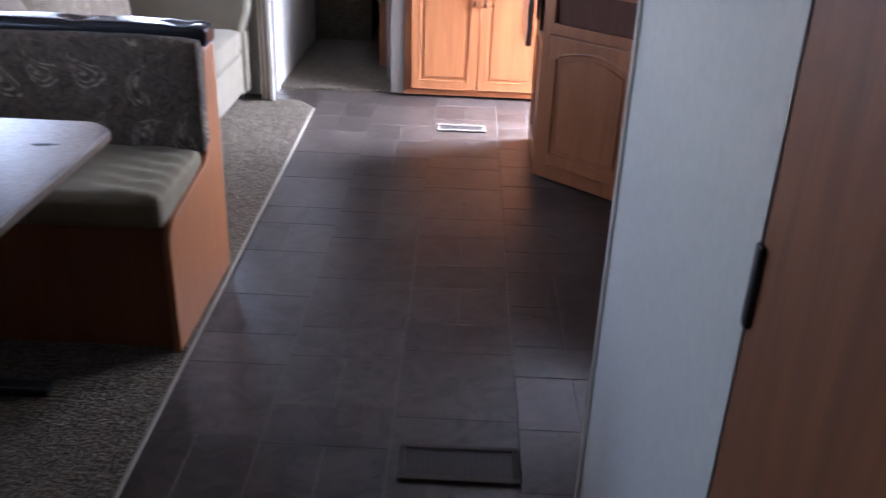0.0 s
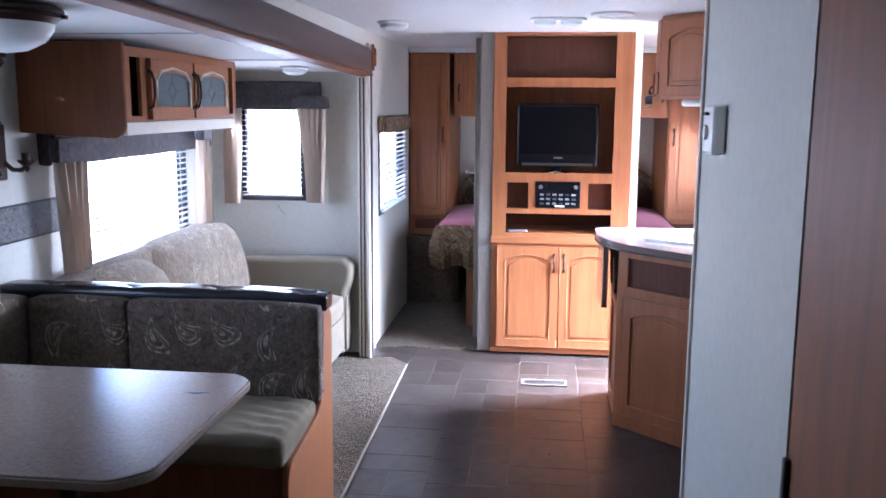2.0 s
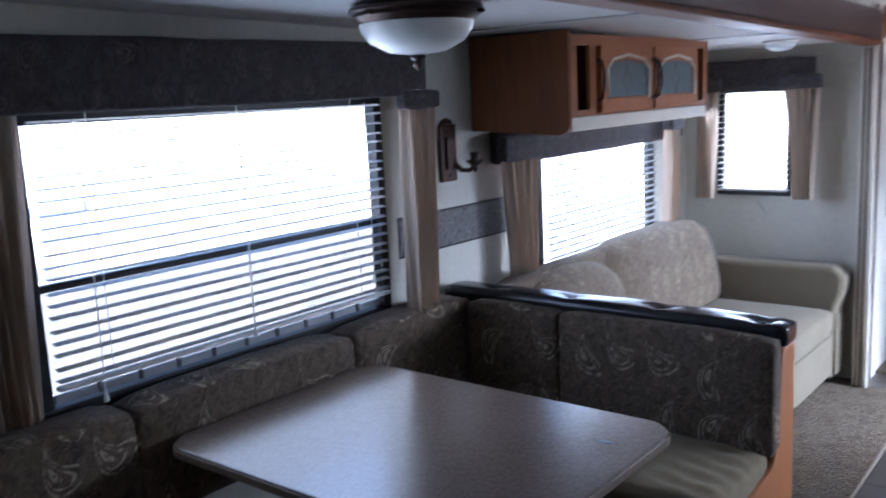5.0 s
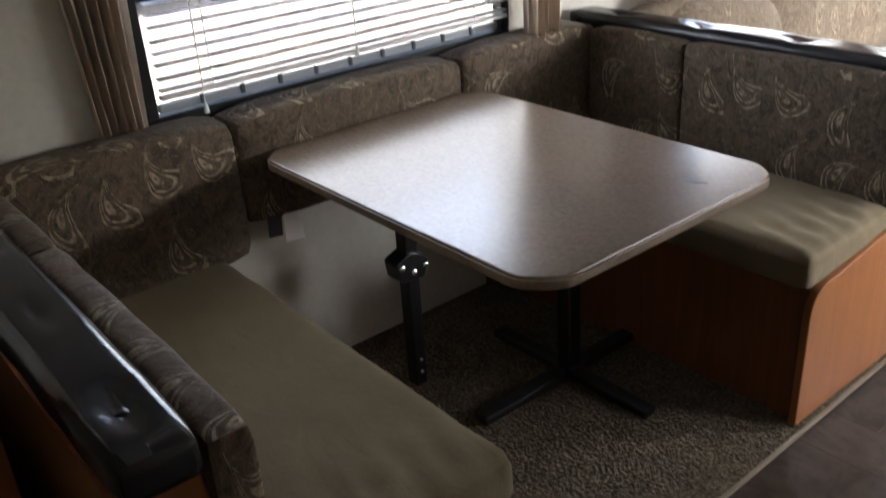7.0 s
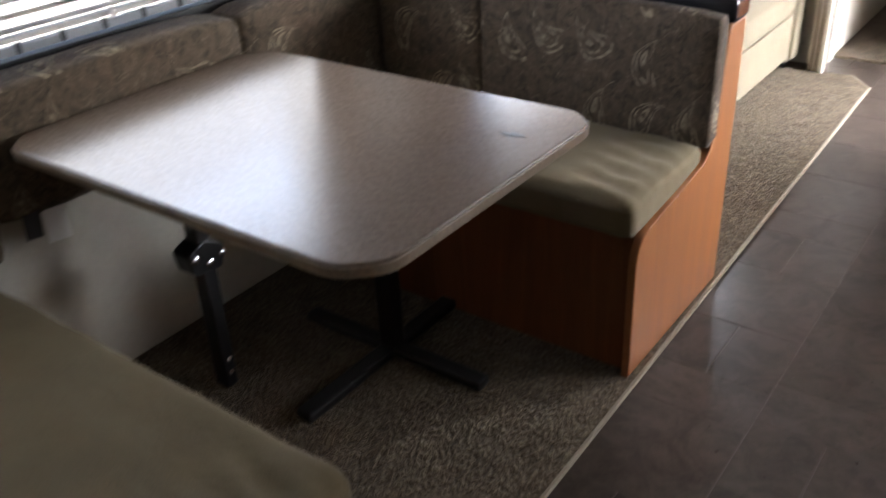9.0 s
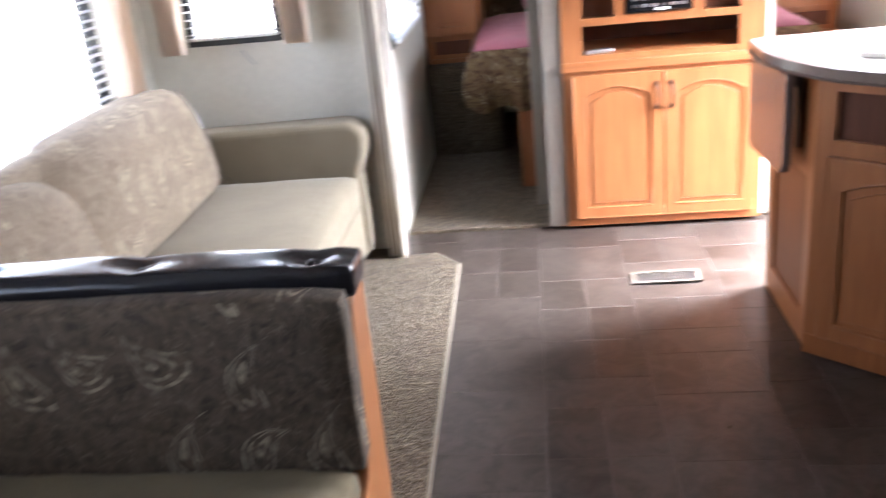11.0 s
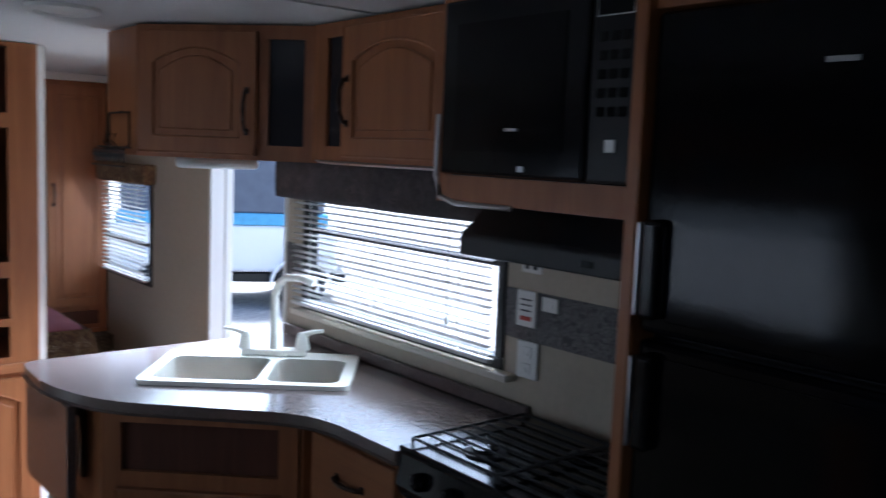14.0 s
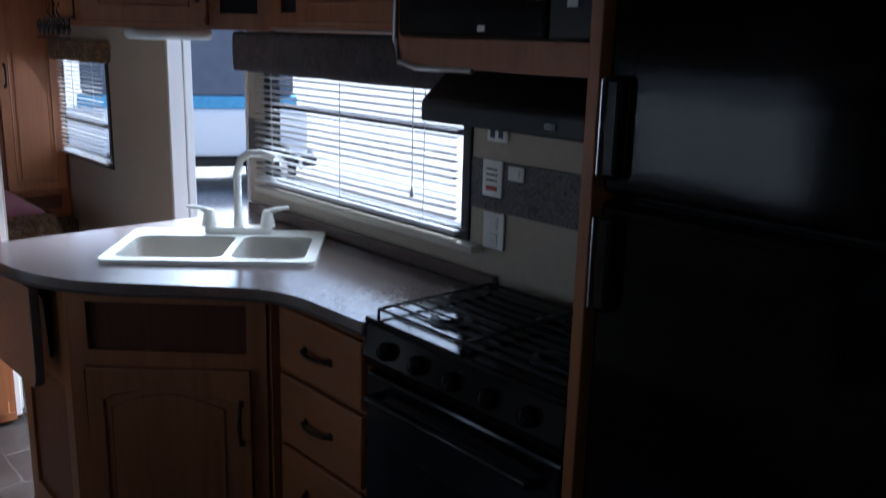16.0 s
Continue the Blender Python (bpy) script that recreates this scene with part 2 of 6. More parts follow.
CHROME = material("chrome", (0.75, 0.75, 0.77), 0.12, 1.0)[0]
SILVER = material("silver_trim", (0.55, 0.55, 0.56), 0.28, 0.9)[0]
SCREEN = material("black_screen", (0.005, 0.005, 0.006), 0.12, 0.0, 0.18)[0]
DARKGREY = material("dark_grey_plastic", (0.045, 0.045, 0.048), 0.45)[0]
GREYW = material("grey_window_frame", (0.30, 0.31, 0.33), 0.4)[0]
SLAT = material("white_blind_slat", (0.6, 0.6, 0.59), 0.45)[0]
# Opaque blue-grey base colour stands in for sky reflected in the cabinet panes.
SKY_GLASS = material("sky_tinted_glass", (0.13, 0.165, 0.175), 0.22)[0]
LEAD = material("dull_lead", (0.10, 0.11, 0.11), 0.4, 0.6)[0]
DARKGLASS = material("smoked_glass", (0.03, 0.03, 0.035), 0.10)[0]
RUBBER = material("black_rubber", (0.02, 0.02, 0.02), 0.7)[0]
FROST = material("frosted_lamp_glass", (0.72, 0.76, 0.76), 0.3)[0]
STRIP = material("tan_edge_strip", (0.21, 0.175, 0.13), 0.5)[0]
SCREENING, _n, _l, _b = material("grey_insect_screen", (0.05, 0.06, 0.07), 0.8)
_t, _m = _n.new("ShaderNodeBsdfTransparent"), _n.new("ShaderNodeMixShader")
_m.inputs[0].default_value = 0.42
_l.new(_b.outputs[0], _m.inputs[1])
_l.new(_t.outputs[0], _m.inputs[2])
_l.new(_m.outputs[0], _n["Material Output"].inputs["Surface"])
PAPER = material("white_paper", (0.8, 0.8, 0.78), 0.8)[0]
GLASS, _n, _l, _b = material("window_glass", (1, 1, 1), 0.0, Transmission_Weight=1.0, IOR=1.02)


def fridge_material():
    m, n, l, b = material("black_textured_door", (0.003, 0.003, 0.004), 0.16, 0.0, 0.16)
    t = tex_noise(n, l, coords(n, l, (1, 1, 0.5)), 110, 4, 0.7)
    rough_from(n, l, b, t.outputs[0], 0.04, 0.11)
    bumped(n, l, b, t.outputs[0], 0.05, 0.002)
    return m


FRIDGE_M = fridge_material()


def laminate(name, base, spread, rough, spec=0.5):
    m, n, l, b = material(name, base, rough, 0.0, spec)
    v = coords(n, l)
    f, g = tex_noise(n, l, v, 90, 5, 0.7), tex_noise(n, l, v, 9, 4)
    lo, hi = tuple(q * (1 - spread) for q in base), tuple(q * (1 + spread) for q in base)
    c = mixed(n, l, 0.15, ramp(n, l, f.outputs[0], [(0.35, lo), (0.65, hi)]), ramp(n, l, g.outputs[0], [(0.3, lo), (0.7, hi)]))
    l.new(c, b.inputs["Base Color"])
    rough_from(n, l, b, g.outputs[0], rough - 0.015, rough + 0.02)
    bumped(n, l, b, f.outputs[0], 0.04, 0.001)
    return m


TABLE_M = laminate("brown_table_laminate", (0.165, 0.122, 0.094), 0.22, 0.22, 0.75)
COUNTER_M = laminate("taupe_counter_laminate", (0.135, 0.105, 0.096), 0.16, 0.17, 1.0)


def carpet_material():
    m, n, l, b = material("brown_carpet_pile", (0.20, 0.155, 0.11), 0.95, 0, 0.1, Sheen_Weight=0.08)
    v = coords(n, l)
    f, g = tex_noise(n, l, v, 95, 3, 0.6), tex_noise(n, l, v, 17, 4, 0.75)
    c = ramp(n, l, f.outputs[0], [(0.36, (0.036, 0.026, 0.016)), (0.5, (0.105, 0.079, 0.051)), (0.64, (0.28, 0.22, 0.15))])
    c = mixed(n, l, 0.4, c, ramp(n, l, g.outputs[0], [(0.38, (0.042, 0.030, 0.019)), (0.62, (0.17, 0.128, 0.086))]))
    l.new(c, b.inputs["Base Color"])
    bumped(n, l, b, mathed(n, l, "ADD", f.outputs[0], g.outputs[0]), 1.0, 0.03)
    return m


CARPET = carpet_material()


def tile_material():
    m, n, l, b = material("slate_vinyl_tile", (0.13, 0.10, 0.092), 0.36, 0.0, 0.35)
    v = coords(n, l)
    info = n.new("ShaderNodeObjectInfo")
    tone = ramp(n, l, info.outputs["Random"], [(0.0, (0.026, 0.018, 0.014)), (0.5, (0.039, 0.029, 0.023)), (1.0, (0.062, 0.048, 0.040))])
    f, g = tex_noise(n, l, v, 34, 6, 0.65, 0.6), tex_noise(n, l, v, 8, 5, 0.7, 1.2)
    c = mixed(n, l, 0.55, tone, ramp(n, l, f.outputs[0], [(0.36, (0.32, 0.29, 0.27)), (0.62, (1, 1, 1))]), "MULTIPLY")
    c = mixed(n, l, 0.4, c, ramp(n, l, g.outputs[0], [(0.40, (0.018, 0.012, 0.009)), (0.60, (0.078, 0.061, 0.051))]))
    l.new(c, b.inputs["Base Color"])
    rough_from(n, l, b, f.outputs[0], 0.22, 0.40)
    bumped(n, l, b, f.outputs[0], 0.15, 0.003)
    return m


TILE_M = tile_material()
GROUT = plaster("vinyl_joint", (0.064, 0.052, 0.044), 0.15, 60)
GRAVEL = plaster("pale_gravel", (0.42, 0.40, 0.37), 0.3, 14, 0.5, 0.9)


def border_material():
    m, n, l, b = material("grey_border_print", (0.12, 0.115, 0.12), 0.6)
    t = tex_noise(n, l, coords(n, l), 28, 4, 0.6, 2.5)
    l.new(ramp(n, l, t.outputs[0], [(0.42, (0.045, 0.042, 0.045)), (0.5, (0.17, 0.16, 0.155)), (0.56, (0.075, 0.07, 0.072))]), b.inputs["Base Color"])
    return m


BORDER = border_material()

# ---- mesh tools ----
PLACE = {}


def thing(name, label, category, at=(0, 0, 0), turn=0.0, group="", kind=""):
    """An Empty at the base of a thing."""
    ob = new(name)
    m = pose(*at, 0, 0, turn)
    ob.matrix_world = m
    PLACE[ob] = m
    return tagged(ob, label, category, group, kind)


def link(name, bm, mat, smooth=False):
    me = bpy.data.meshes.new(name)
    bmesh.ops.recalc_face_normals(bm, faces=bm.faces)
    bm.to_mesh(me)
    bm.free()
    for i in (mat if isinstance(mat, (list, tuple)) else [mat]):
        me.materials.append(i)
    if smooth:
        me.polygons.foreach_set("use_smooth", [True] * len(me.polygons))
        me.set_sharp_from_angle(angle=radians(38))
        areas = sorted(p.area for p in me.polygons)
        if len(areas) < 400:
            for p in me.polygons:
                p.use_smooth = p.area < 12 * areas[len(areas) // 2]
    return new(name, me)


def part(name, bm, mat, parent, label="", local=False, smooth=True):
    """Link bm as one mesh under parent. bm is in world metres, or with local in the parent's own frame."""
    if not local:
        bm.transform(PLACE[parent].inverted())
    ob = link(name, bm, mat, smooth)
    ob.parent = parent
    PLACE[ob] = PLACE[parent]
    return tagged(ob, label)


def single(name, bm, mat, label, category, group="", kind="", smooth=True):
    ob = link(name, bm, mat, smooth)
    PLACE[ob] = Matrix()
    return tagged(ob, label, category, group, kind)


def box(x0, x1, y0, y1, z0, z1, bevel=0.0, seg=2, bm=None):
    out = bm or bmesh.new()
    b = bmesh.new()
    bmesh.ops.create_cube(b, size=1.0)
    b.transform(Matrix.Translation(((x0 + x1) / 2, (y0 + y1) / 2, (z0 + z1) / 2)) @ Matrix.Diagonal((abs(x1 - x0), abs(y1 - y0), abs(z1 - z0), 1)))
    if bevel:
        bmesh.ops.bevel(b, geom=b.edges[:], offset=bevel, segments=seg, affect="EDGES", profile=0.5)
    return joined(out, b)


def joined(a, b):
    me = bpy.data.meshes.new("tmp")
    b.to_mesh(me)
    b.free()
    a.from_mesh(me)
    bpy.data.meshes.remove(me)
    return a


def prism(points, lo, hi, axis="z", bevel=0.0, seg=2, bm=None):
    """A polygon of (a, b) pairs drawn out along an axis: z (a=x, b=y), x (a=y, b=z) or y (a=x, b=z)."""
    b = bmesh.new()
    put = {"z": lambda p, h: (p[0], p[1], h), "x": lambda p, h: (h, p[0], p[1]), "y": lambda p, h: (p[0], h, p[1])}[axis]
    v0, v1 = [b.verts.new(put(p, lo)) for p in points], [b.verts.new(put(p, hi)) for p in points]
    caps = [b.faces.new(v0[::-1]), b.faces.new(v1)]
    for i in range(len(points)):
        j = (i + 1) % len(points)
        b.faces.new((v0[i], v0[j], v1[j], v1[i]))
    bmesh.ops.recalc_face_normals(b, faces=b.faces)
    if bevel:
        rim = {e for f in caps for e in f.edges}
        bmesh.ops.bevel(b, geom=list(rim), offset=bevel, segments=seg, affect="EDGES", profile=0.5)
    return joined(bm or bmesh.new(), b)


def rounded(points, radius, n=5):
    """A polygon with its corners rounded; radius may be one number or one for each corner."""
    out = []
    k = len(points)
    for i, p in enumerate(points):
        r = radius[i] if isinstance(radius, (list, tuple)) else radius
        if r <= 0:
            out.append(tuple(p))
            continue
        p, a, c = Vector(p), Vector(points[i - 1]), Vector(points[(i + 1) % k])
        p0, p1 = p + (a - p).normalized() * r, p + (c - p).normalized() * r
        for s in range(n + 1):
            t = s / n
            out.append(tuple(p0 * (1 - t) ** 2 + p * 2 * t * (1 - t) + p1 * t * t))
    return out


def tube(points, radius, bm=None, seg=10):
    """A round bar along a line of points; radius one number or one for each point."""
    b = bm or bmesh.new()
    pts = [Vector(p) for p in points]
    rings = []
    up = Vector((0.13, 0.21, 0.97))
    for i, p in enumerate(pts):
        d = (pts[min(i + 1, len(pts) - 1)] - pts[max(i - 1, 0)]).normalized()
        u = d.cross(up)
        u = (u if u.length > 0.05 else d.cross(Vector((1, 0, 0)))).normalized()
        w = d.cross(u)
        r = radius[i] if isinstance(radius, (list, tuple)) else radius
        rings.append([b.verts.new(p + (u * math.cos(2 * math.pi * k / seg) + w * math.sin(2 * math.pi * k / seg)) * r) for k in range(seg)])
    for a, c in zip(rings, rings[1:]):
        for k in range(seg):
            b.faces.new((a[k], a[(k + 1) % seg], c[(k + 1) % seg], c[k]))
    b.faces.new(rings[0][::-1])
    b.faces.new(rings[-1])
    return b


def lathe(profile, at, bm=None, seg=28, axis="z"):
    """A turned body from (radius, height) pairs about an axis through at."""
    b = bmesh.new()
    rings = []
    for r, h in profile:
        rings.append([b.verts.new((r * math.cos(2 * math.pi * k / seg), r * math.sin(2 * math.pi * k / seg), h)) for k in range(seg)])
    for a, c in zip(rings, rings[1:]):
        for k in range(seg):
            b.faces.new((a[k], a[(k + 1) % seg], c[(k + 1) % seg], c[k]))
    b.faces.new(rings[0][::-1])
    b.faces.new(rings[-1])
    spin = {"z": Matrix(), "x": pose(0, 0, 0, 0, 90, 0), "y": pose(0, 0, 0, -90, 0, 0)}[axis]
    b.transform(Matrix.Translation(at) @ spin)
    return joined(bm or bmesh.new(), b)


def cushion(x0, x1, y0, y1, z0, z1, bevel=0.04, puff=0.012, cuts=6, seed=0):
    """A stuffed block: soft edges, swelling faces and small creases."""
    b = bmesh.new()
    bmesh.ops.create_cube(b, size=1.0)
    bmesh.ops.subdivide_edges(b, edges=b.edges[:], cuts=cuts, use_grid_fill=True)
    sx, sy, sz = x1 - x0, y1 - y0, z1 - z0
    c = Vector(((x0 + x1) / 2, (y0 + y1) / 2, (z0 + z1) / 2))
    for v in b.verts:
        q = v.co * 2
        p = Vector((v.co.x * sx, v.co.y * sy, v.co.z * sz))
        half = Vector((sx / 2 - bevel, sy / 2 - bevel, sz / 2 - bevel))
        inner = Vector([max(-h, min(h, a)) for a, h in zip(p, half)])
        d = p - inner
        if d.length > 1e-6:
            p = inner + d.normalized() * bevel
        swell = puff * (1 - q.x ** 2 * 0.9) * (1 - q.y ** 2 * 0.9) + puff * (1 - q.x ** 2) * (1 - q.z ** 2) * 0.5
        n = Vector((q.x ** 5, q.y ** 5, q.z ** 5))
        wob = noise.noise((p + c) * 9 + Vector((seed, 0, 0))) * 0.004
        if n.length > 1e-6:
            p += n.normalized() * (swell + wob)
        v.co = p + c
    return b


def wall_with_holes(axis, at, thick, a0, a1, z0, z1, holes, bm=None):
    """A wall across an axis (x or y) from a0 to a1, with openings (a, b, low, high) that go through it."""
    b = bm or bmesh.new()
    xs = sorted({a0, a1, *[h[0] for h in holes], *[h[1] for h in holes]})
    zs = sorted({z0, z1, *[h[2] for h in holes], *[h[3] for h in holes]})
    lo, hi = min(at, at + thick), max(at, at + thick)
    grid = [[not any(h[0] < (p + q) / 2 < h[1] and h[2] < (r + s) / 2 < h[3] for h in holes) for r, s in zip(zs, zs[1:])] for p, q in zip(xs, xs[1:])]
    vert = {}

    def vt(i, k, f):
        key = (i, k, f)
        if key not in vert:
            p = hi if f else lo
            vert[key] = b.verts.new((p, xs[i], zs[k]) if axis == "x" else (xs[i], p, zs[k]))
        return vert[key]

    for i in range(len(xs) - 1):
        for k in range(len(zs) - 1):
            if not grid[i][k]:
                continue
            for f in (0, 1):
                b.faces.new([vt(i, k, f), vt(i + 1, k, f), vt(i + 1, k + 1, f), vt(i, k + 1, f)])
            for di, dk, e in ((-1, 0, ((i, k), (i, k + 1))), (1, 0, ((i + 1, k), (i + 1, k + 1))), (0, -1, ((i, k), (i + 1, k))), (0, 1, ((i, k + 1), (i + 1, k + 1)))):
                ni, nk = i + di, k + dk
                if not (0 <= ni < len(grid) and 0 <= nk < len(grid[0])) or not grid[ni][nk]:
                    b.faces.new([vt(*e[0], 0), vt(*e[1], 0), vt(*e[1], 1), vt(*e[0], 1)])
    return b


# ---- structure ----
def sloped(b):
    """The slide-out's ceiling falls a little towards the front of the trailer."""
    for v in b.verts:
        v.co.z -= 0.0243 * (v.co.y - 3.7)
    return b


W1, W2, W3 = (1.19, 2.43, 0.83, 1.56), (3.42, 4.52, 0.74, 1.46), (-1.33, -0.95, 0.965, 1.52)
KW, DOOR, BR, BL = (3.22, 4.30, 1.03, 1.47), (4.435, 5.14, 0.02, 1.88), (5.82, 6.60, 0.89, 1.44), (5.25, 6.15, 0.84, 1.38)
floor = single("floor", box(XL - TH, XR + TH, YB, YF, -0.06, -0.004), GROUT, "grey-brown slate-look vinyl tile floor with pale joints", "floor", kind="structure", smooth=False)
single("wall_right", wall_with_holes("x", XR, TH, YB, YF, -0.06, ZC, [KW, DOOR, BR]), WALL_WARM, "linen-look wallpaper wall in a darker tan tone with window and doorway openings", "wall", kind="structure", smooth=False)
single("wall_left_rear", box(XL - TH, XL, YB, YS0 - 0.002, -0.06, ZC), WALL, "pale linen-look wallpaper wall beside the slide-out", "wall", kind="structure", smooth=False)
single("wall_left_front", wall_with_holes("x", XL, -TH, YS1 - 0.07, YF, -0.06, ZC, [BL]), WALL, "pale linen-look wallpaper wall of the bedroom passage", "wall", kind="structure", smooth=False)
single("wall_rear", box(XL - TH, XR + TH, YB - TH, YB - 0.002, -0.06, ZC + 0.05), WALL, "plain pale wallpaper wall at the rear", "wall", kind="structure", smooth=False)
single("wall_front", box(XL - TH, XR + TH, YF + 0.002, YF + TH, -0.06, ZC + 0.05), WALL, "plain pale wallpaper wall behind the bed head", "wall", kind="structure", smooth=False)
single("ceiling", box(XL - TH, XR + TH, YB, YF, ZC + 0.002, ZC + 0.06), CEIL, "white smooth panel ceiling of the trailer", "ceiling", kind="structure", smooth=False)
single("slide_floor", box(XS - TH, XL - TH - 0.002, YS0 - TH, YS1 + TH, -0.06, 0.0), CARPET, "brown carpeted floor of the slide-out", "floor", kind="structure", smooth=False)
single("slide_wall_outer", wall_with_holes("x", XS, -TH, YS0 - TH, YS1 + TH, -0.06, ZS + 0.13, [W1, W2]), WALL, "pale linen-look slide-out wall with two windows", "wall", kind="structure", smooth=False)
single("slide_wall_front", wall_with_holes("y", YS1, TH, XS + 0.002, XL - TH - 0.002, -0.06, ZS, [W3]), WALL, "pale linen-look slide-out end wall with small window", "wall", kind="structure", smooth=False)
single("slide_wall_rear", box(XS + 0.002, XL - TH - 0.002, YS0 - TH, YS0, 0.002, ZS + 0.075), WALL, "pale linen-look slide-out end wall behind the bench", "wall", kind="structure", smooth=False)
single("slide_ceiling", sloped(box(XS - TH, XL - 0.002, YS0 - TH, YS1 + TH, ZS + 0.002, ZS + 0.05)), CEIL, "white panel ceiling of the slide-out", "ceiling", kind="structure", smooth=False)
single("slide_header", wall_with_holes("x", XL, -0.045, YS0, YS1 - 0.075, ZS + 0.09, ZC, []), WALL, "pale wall strip above the slide-out opening", "wall", kind="structure", smooth=False)
single("slide_carpet", prism([(XS, YS0), (XL - TH, YS0), (XL - TH, YS0 - 0.1), (-0.222, YS0 - 0.1), (-0.293, 4.73), (-0.40, 4.86), (XL - TH, 4.85), (XL - TH, YS1), (XS, YS1)], 0.0005, 0.012), CARPET, "brown cut-pile carpet of the slide-out with a tan edge", "carpet", kind="structure", smooth=False)
single("bedroom_carpet", box(XL, XR, 5.13, YF, -0.003, 0.012), CARPET, "brown cut-pile bedroom carpet", "carpet", kind="structure", smooth=False)
single("carpet_trim", tube([(-0.218, YS0 - 0.1, 0.006), (-0.288, 4.73, 0.006), (-0.40, 4.868, 0.006)], 0.007, seg=6), STRIP, "tan metal strip along the carpet edge", "trim", kind="structure")
# the bathroom wall beside the passage, with its door
single("wall_passage", box(0.842, 0.90, 0.885, 1.678, 0.0, ZC), WALL, "pale linen-look passage wall ending at the kitchen", "wall", kind="structure", smooth=False)
single("wall_passage_rear", box(0.842, 0.90, YB, 0.19, 0.0, ZC), WALL, "pale linen-look passage wall behind the door", "wall", kind="structure", smooth=False)
single("wall_fridge_side", box(0.902, XR, 1.655, 1.70, 0.0, ZC), WALL, "plain partition wall beside the refrigerator", "wall", kind="structure", smooth=False)
single("corner_trim", box(0.838, 0.901, 1.680, 1.690, 0.0, ZC, 0.002), BRONZE, "thin dark edge strip on the wall end", "trim", kind="structure")
single("corner_trim_pale", box(0.835, 0.8415, 1.663, 1.6795, 0.0, ZC, 0.002), CREAM, "thin pale edge strip on the wall end", "trim", kind="structure")


# ---- windows, blinds and curtains ----
def window(name, label, axis, at, out, hole, frame_mat=BLACK, slide_bar=False, sash=0.33, screened=False):
    """A framed pane in a wall across an axis; out is +1 or -1 for the way outdoors."""
    a0, a1, z0, z1 = hole
    mid = (a0 + a1) / 2
    base = (at, mid, z0) if axis == "x" else (mid, at, z0)
    w = thing(name, label, "window", base, kind="structure")

    def bar(p, q, r, s, d0, d1, bevel=0.004):
        lo, hi = sorted((at + out * d0, at + out * d1))
        return box(lo, hi, p, q, r, s, bevel) if axis == "x" else box(p, q, lo, hi, r, s, bevel)

    f = 0.022
    fr = bar(a0 - 0.012, a1 + 0.012, z0 - 0.012, z0 + f, -0.008, 0.04)
    for s in ((a0 - 0.012, a1 + 0.012, z1 - f, z1 + 0.012), (a0 - 0.012, a0 + f, z0 + f, z1 - f), (a1 - f, a1 + 0.012, z0 + f, z1 - f)):
        joined(fr, bar(*s, -0.008, 0.04))
    part("window_frame", fr, frame_mat, w, "black window frame")
    pane = part("pane", bar(a0 + f, a1 - f, z0 + f, z1 - f, 0.026, 0.030, 0), GLASS, w, smooth=False)
    pane.visible_shadow = False
    if slide_bar:
        part("slide_rail", bar(a0 + 0.03, a1 - 0.03, z0 + 0.028, z0 + 0.05, 0.004, 0.022), GREYW, w, "grey slider rail with small stops")
        for k in range(9):
            p = a0 + 0.15 + k * (a1 - a0 - 0.3) / 8
            part("stop", bar(p - 0.006, p + 0.006, z0 + 0.03, z0 + 0.056, -0.002, 0.008, 0.002), DARKGREY, w)
    if sash:
        part("sash_bar", bar(a0 + f, a1 - f, z0 + sash * (z1 - z0), z0 + sash * (z1 - z0) + 0.02, 0.012, 0.036), frame_mat, w)
    if screened:
        part("insect_screen", bar(a0 + f, a1 - f, z0 + f, z0 + sash * (z1 - z0), 0.038, 0.0395, 0), SCREENING, w, "grey insect screen", smooth=False)
    return w


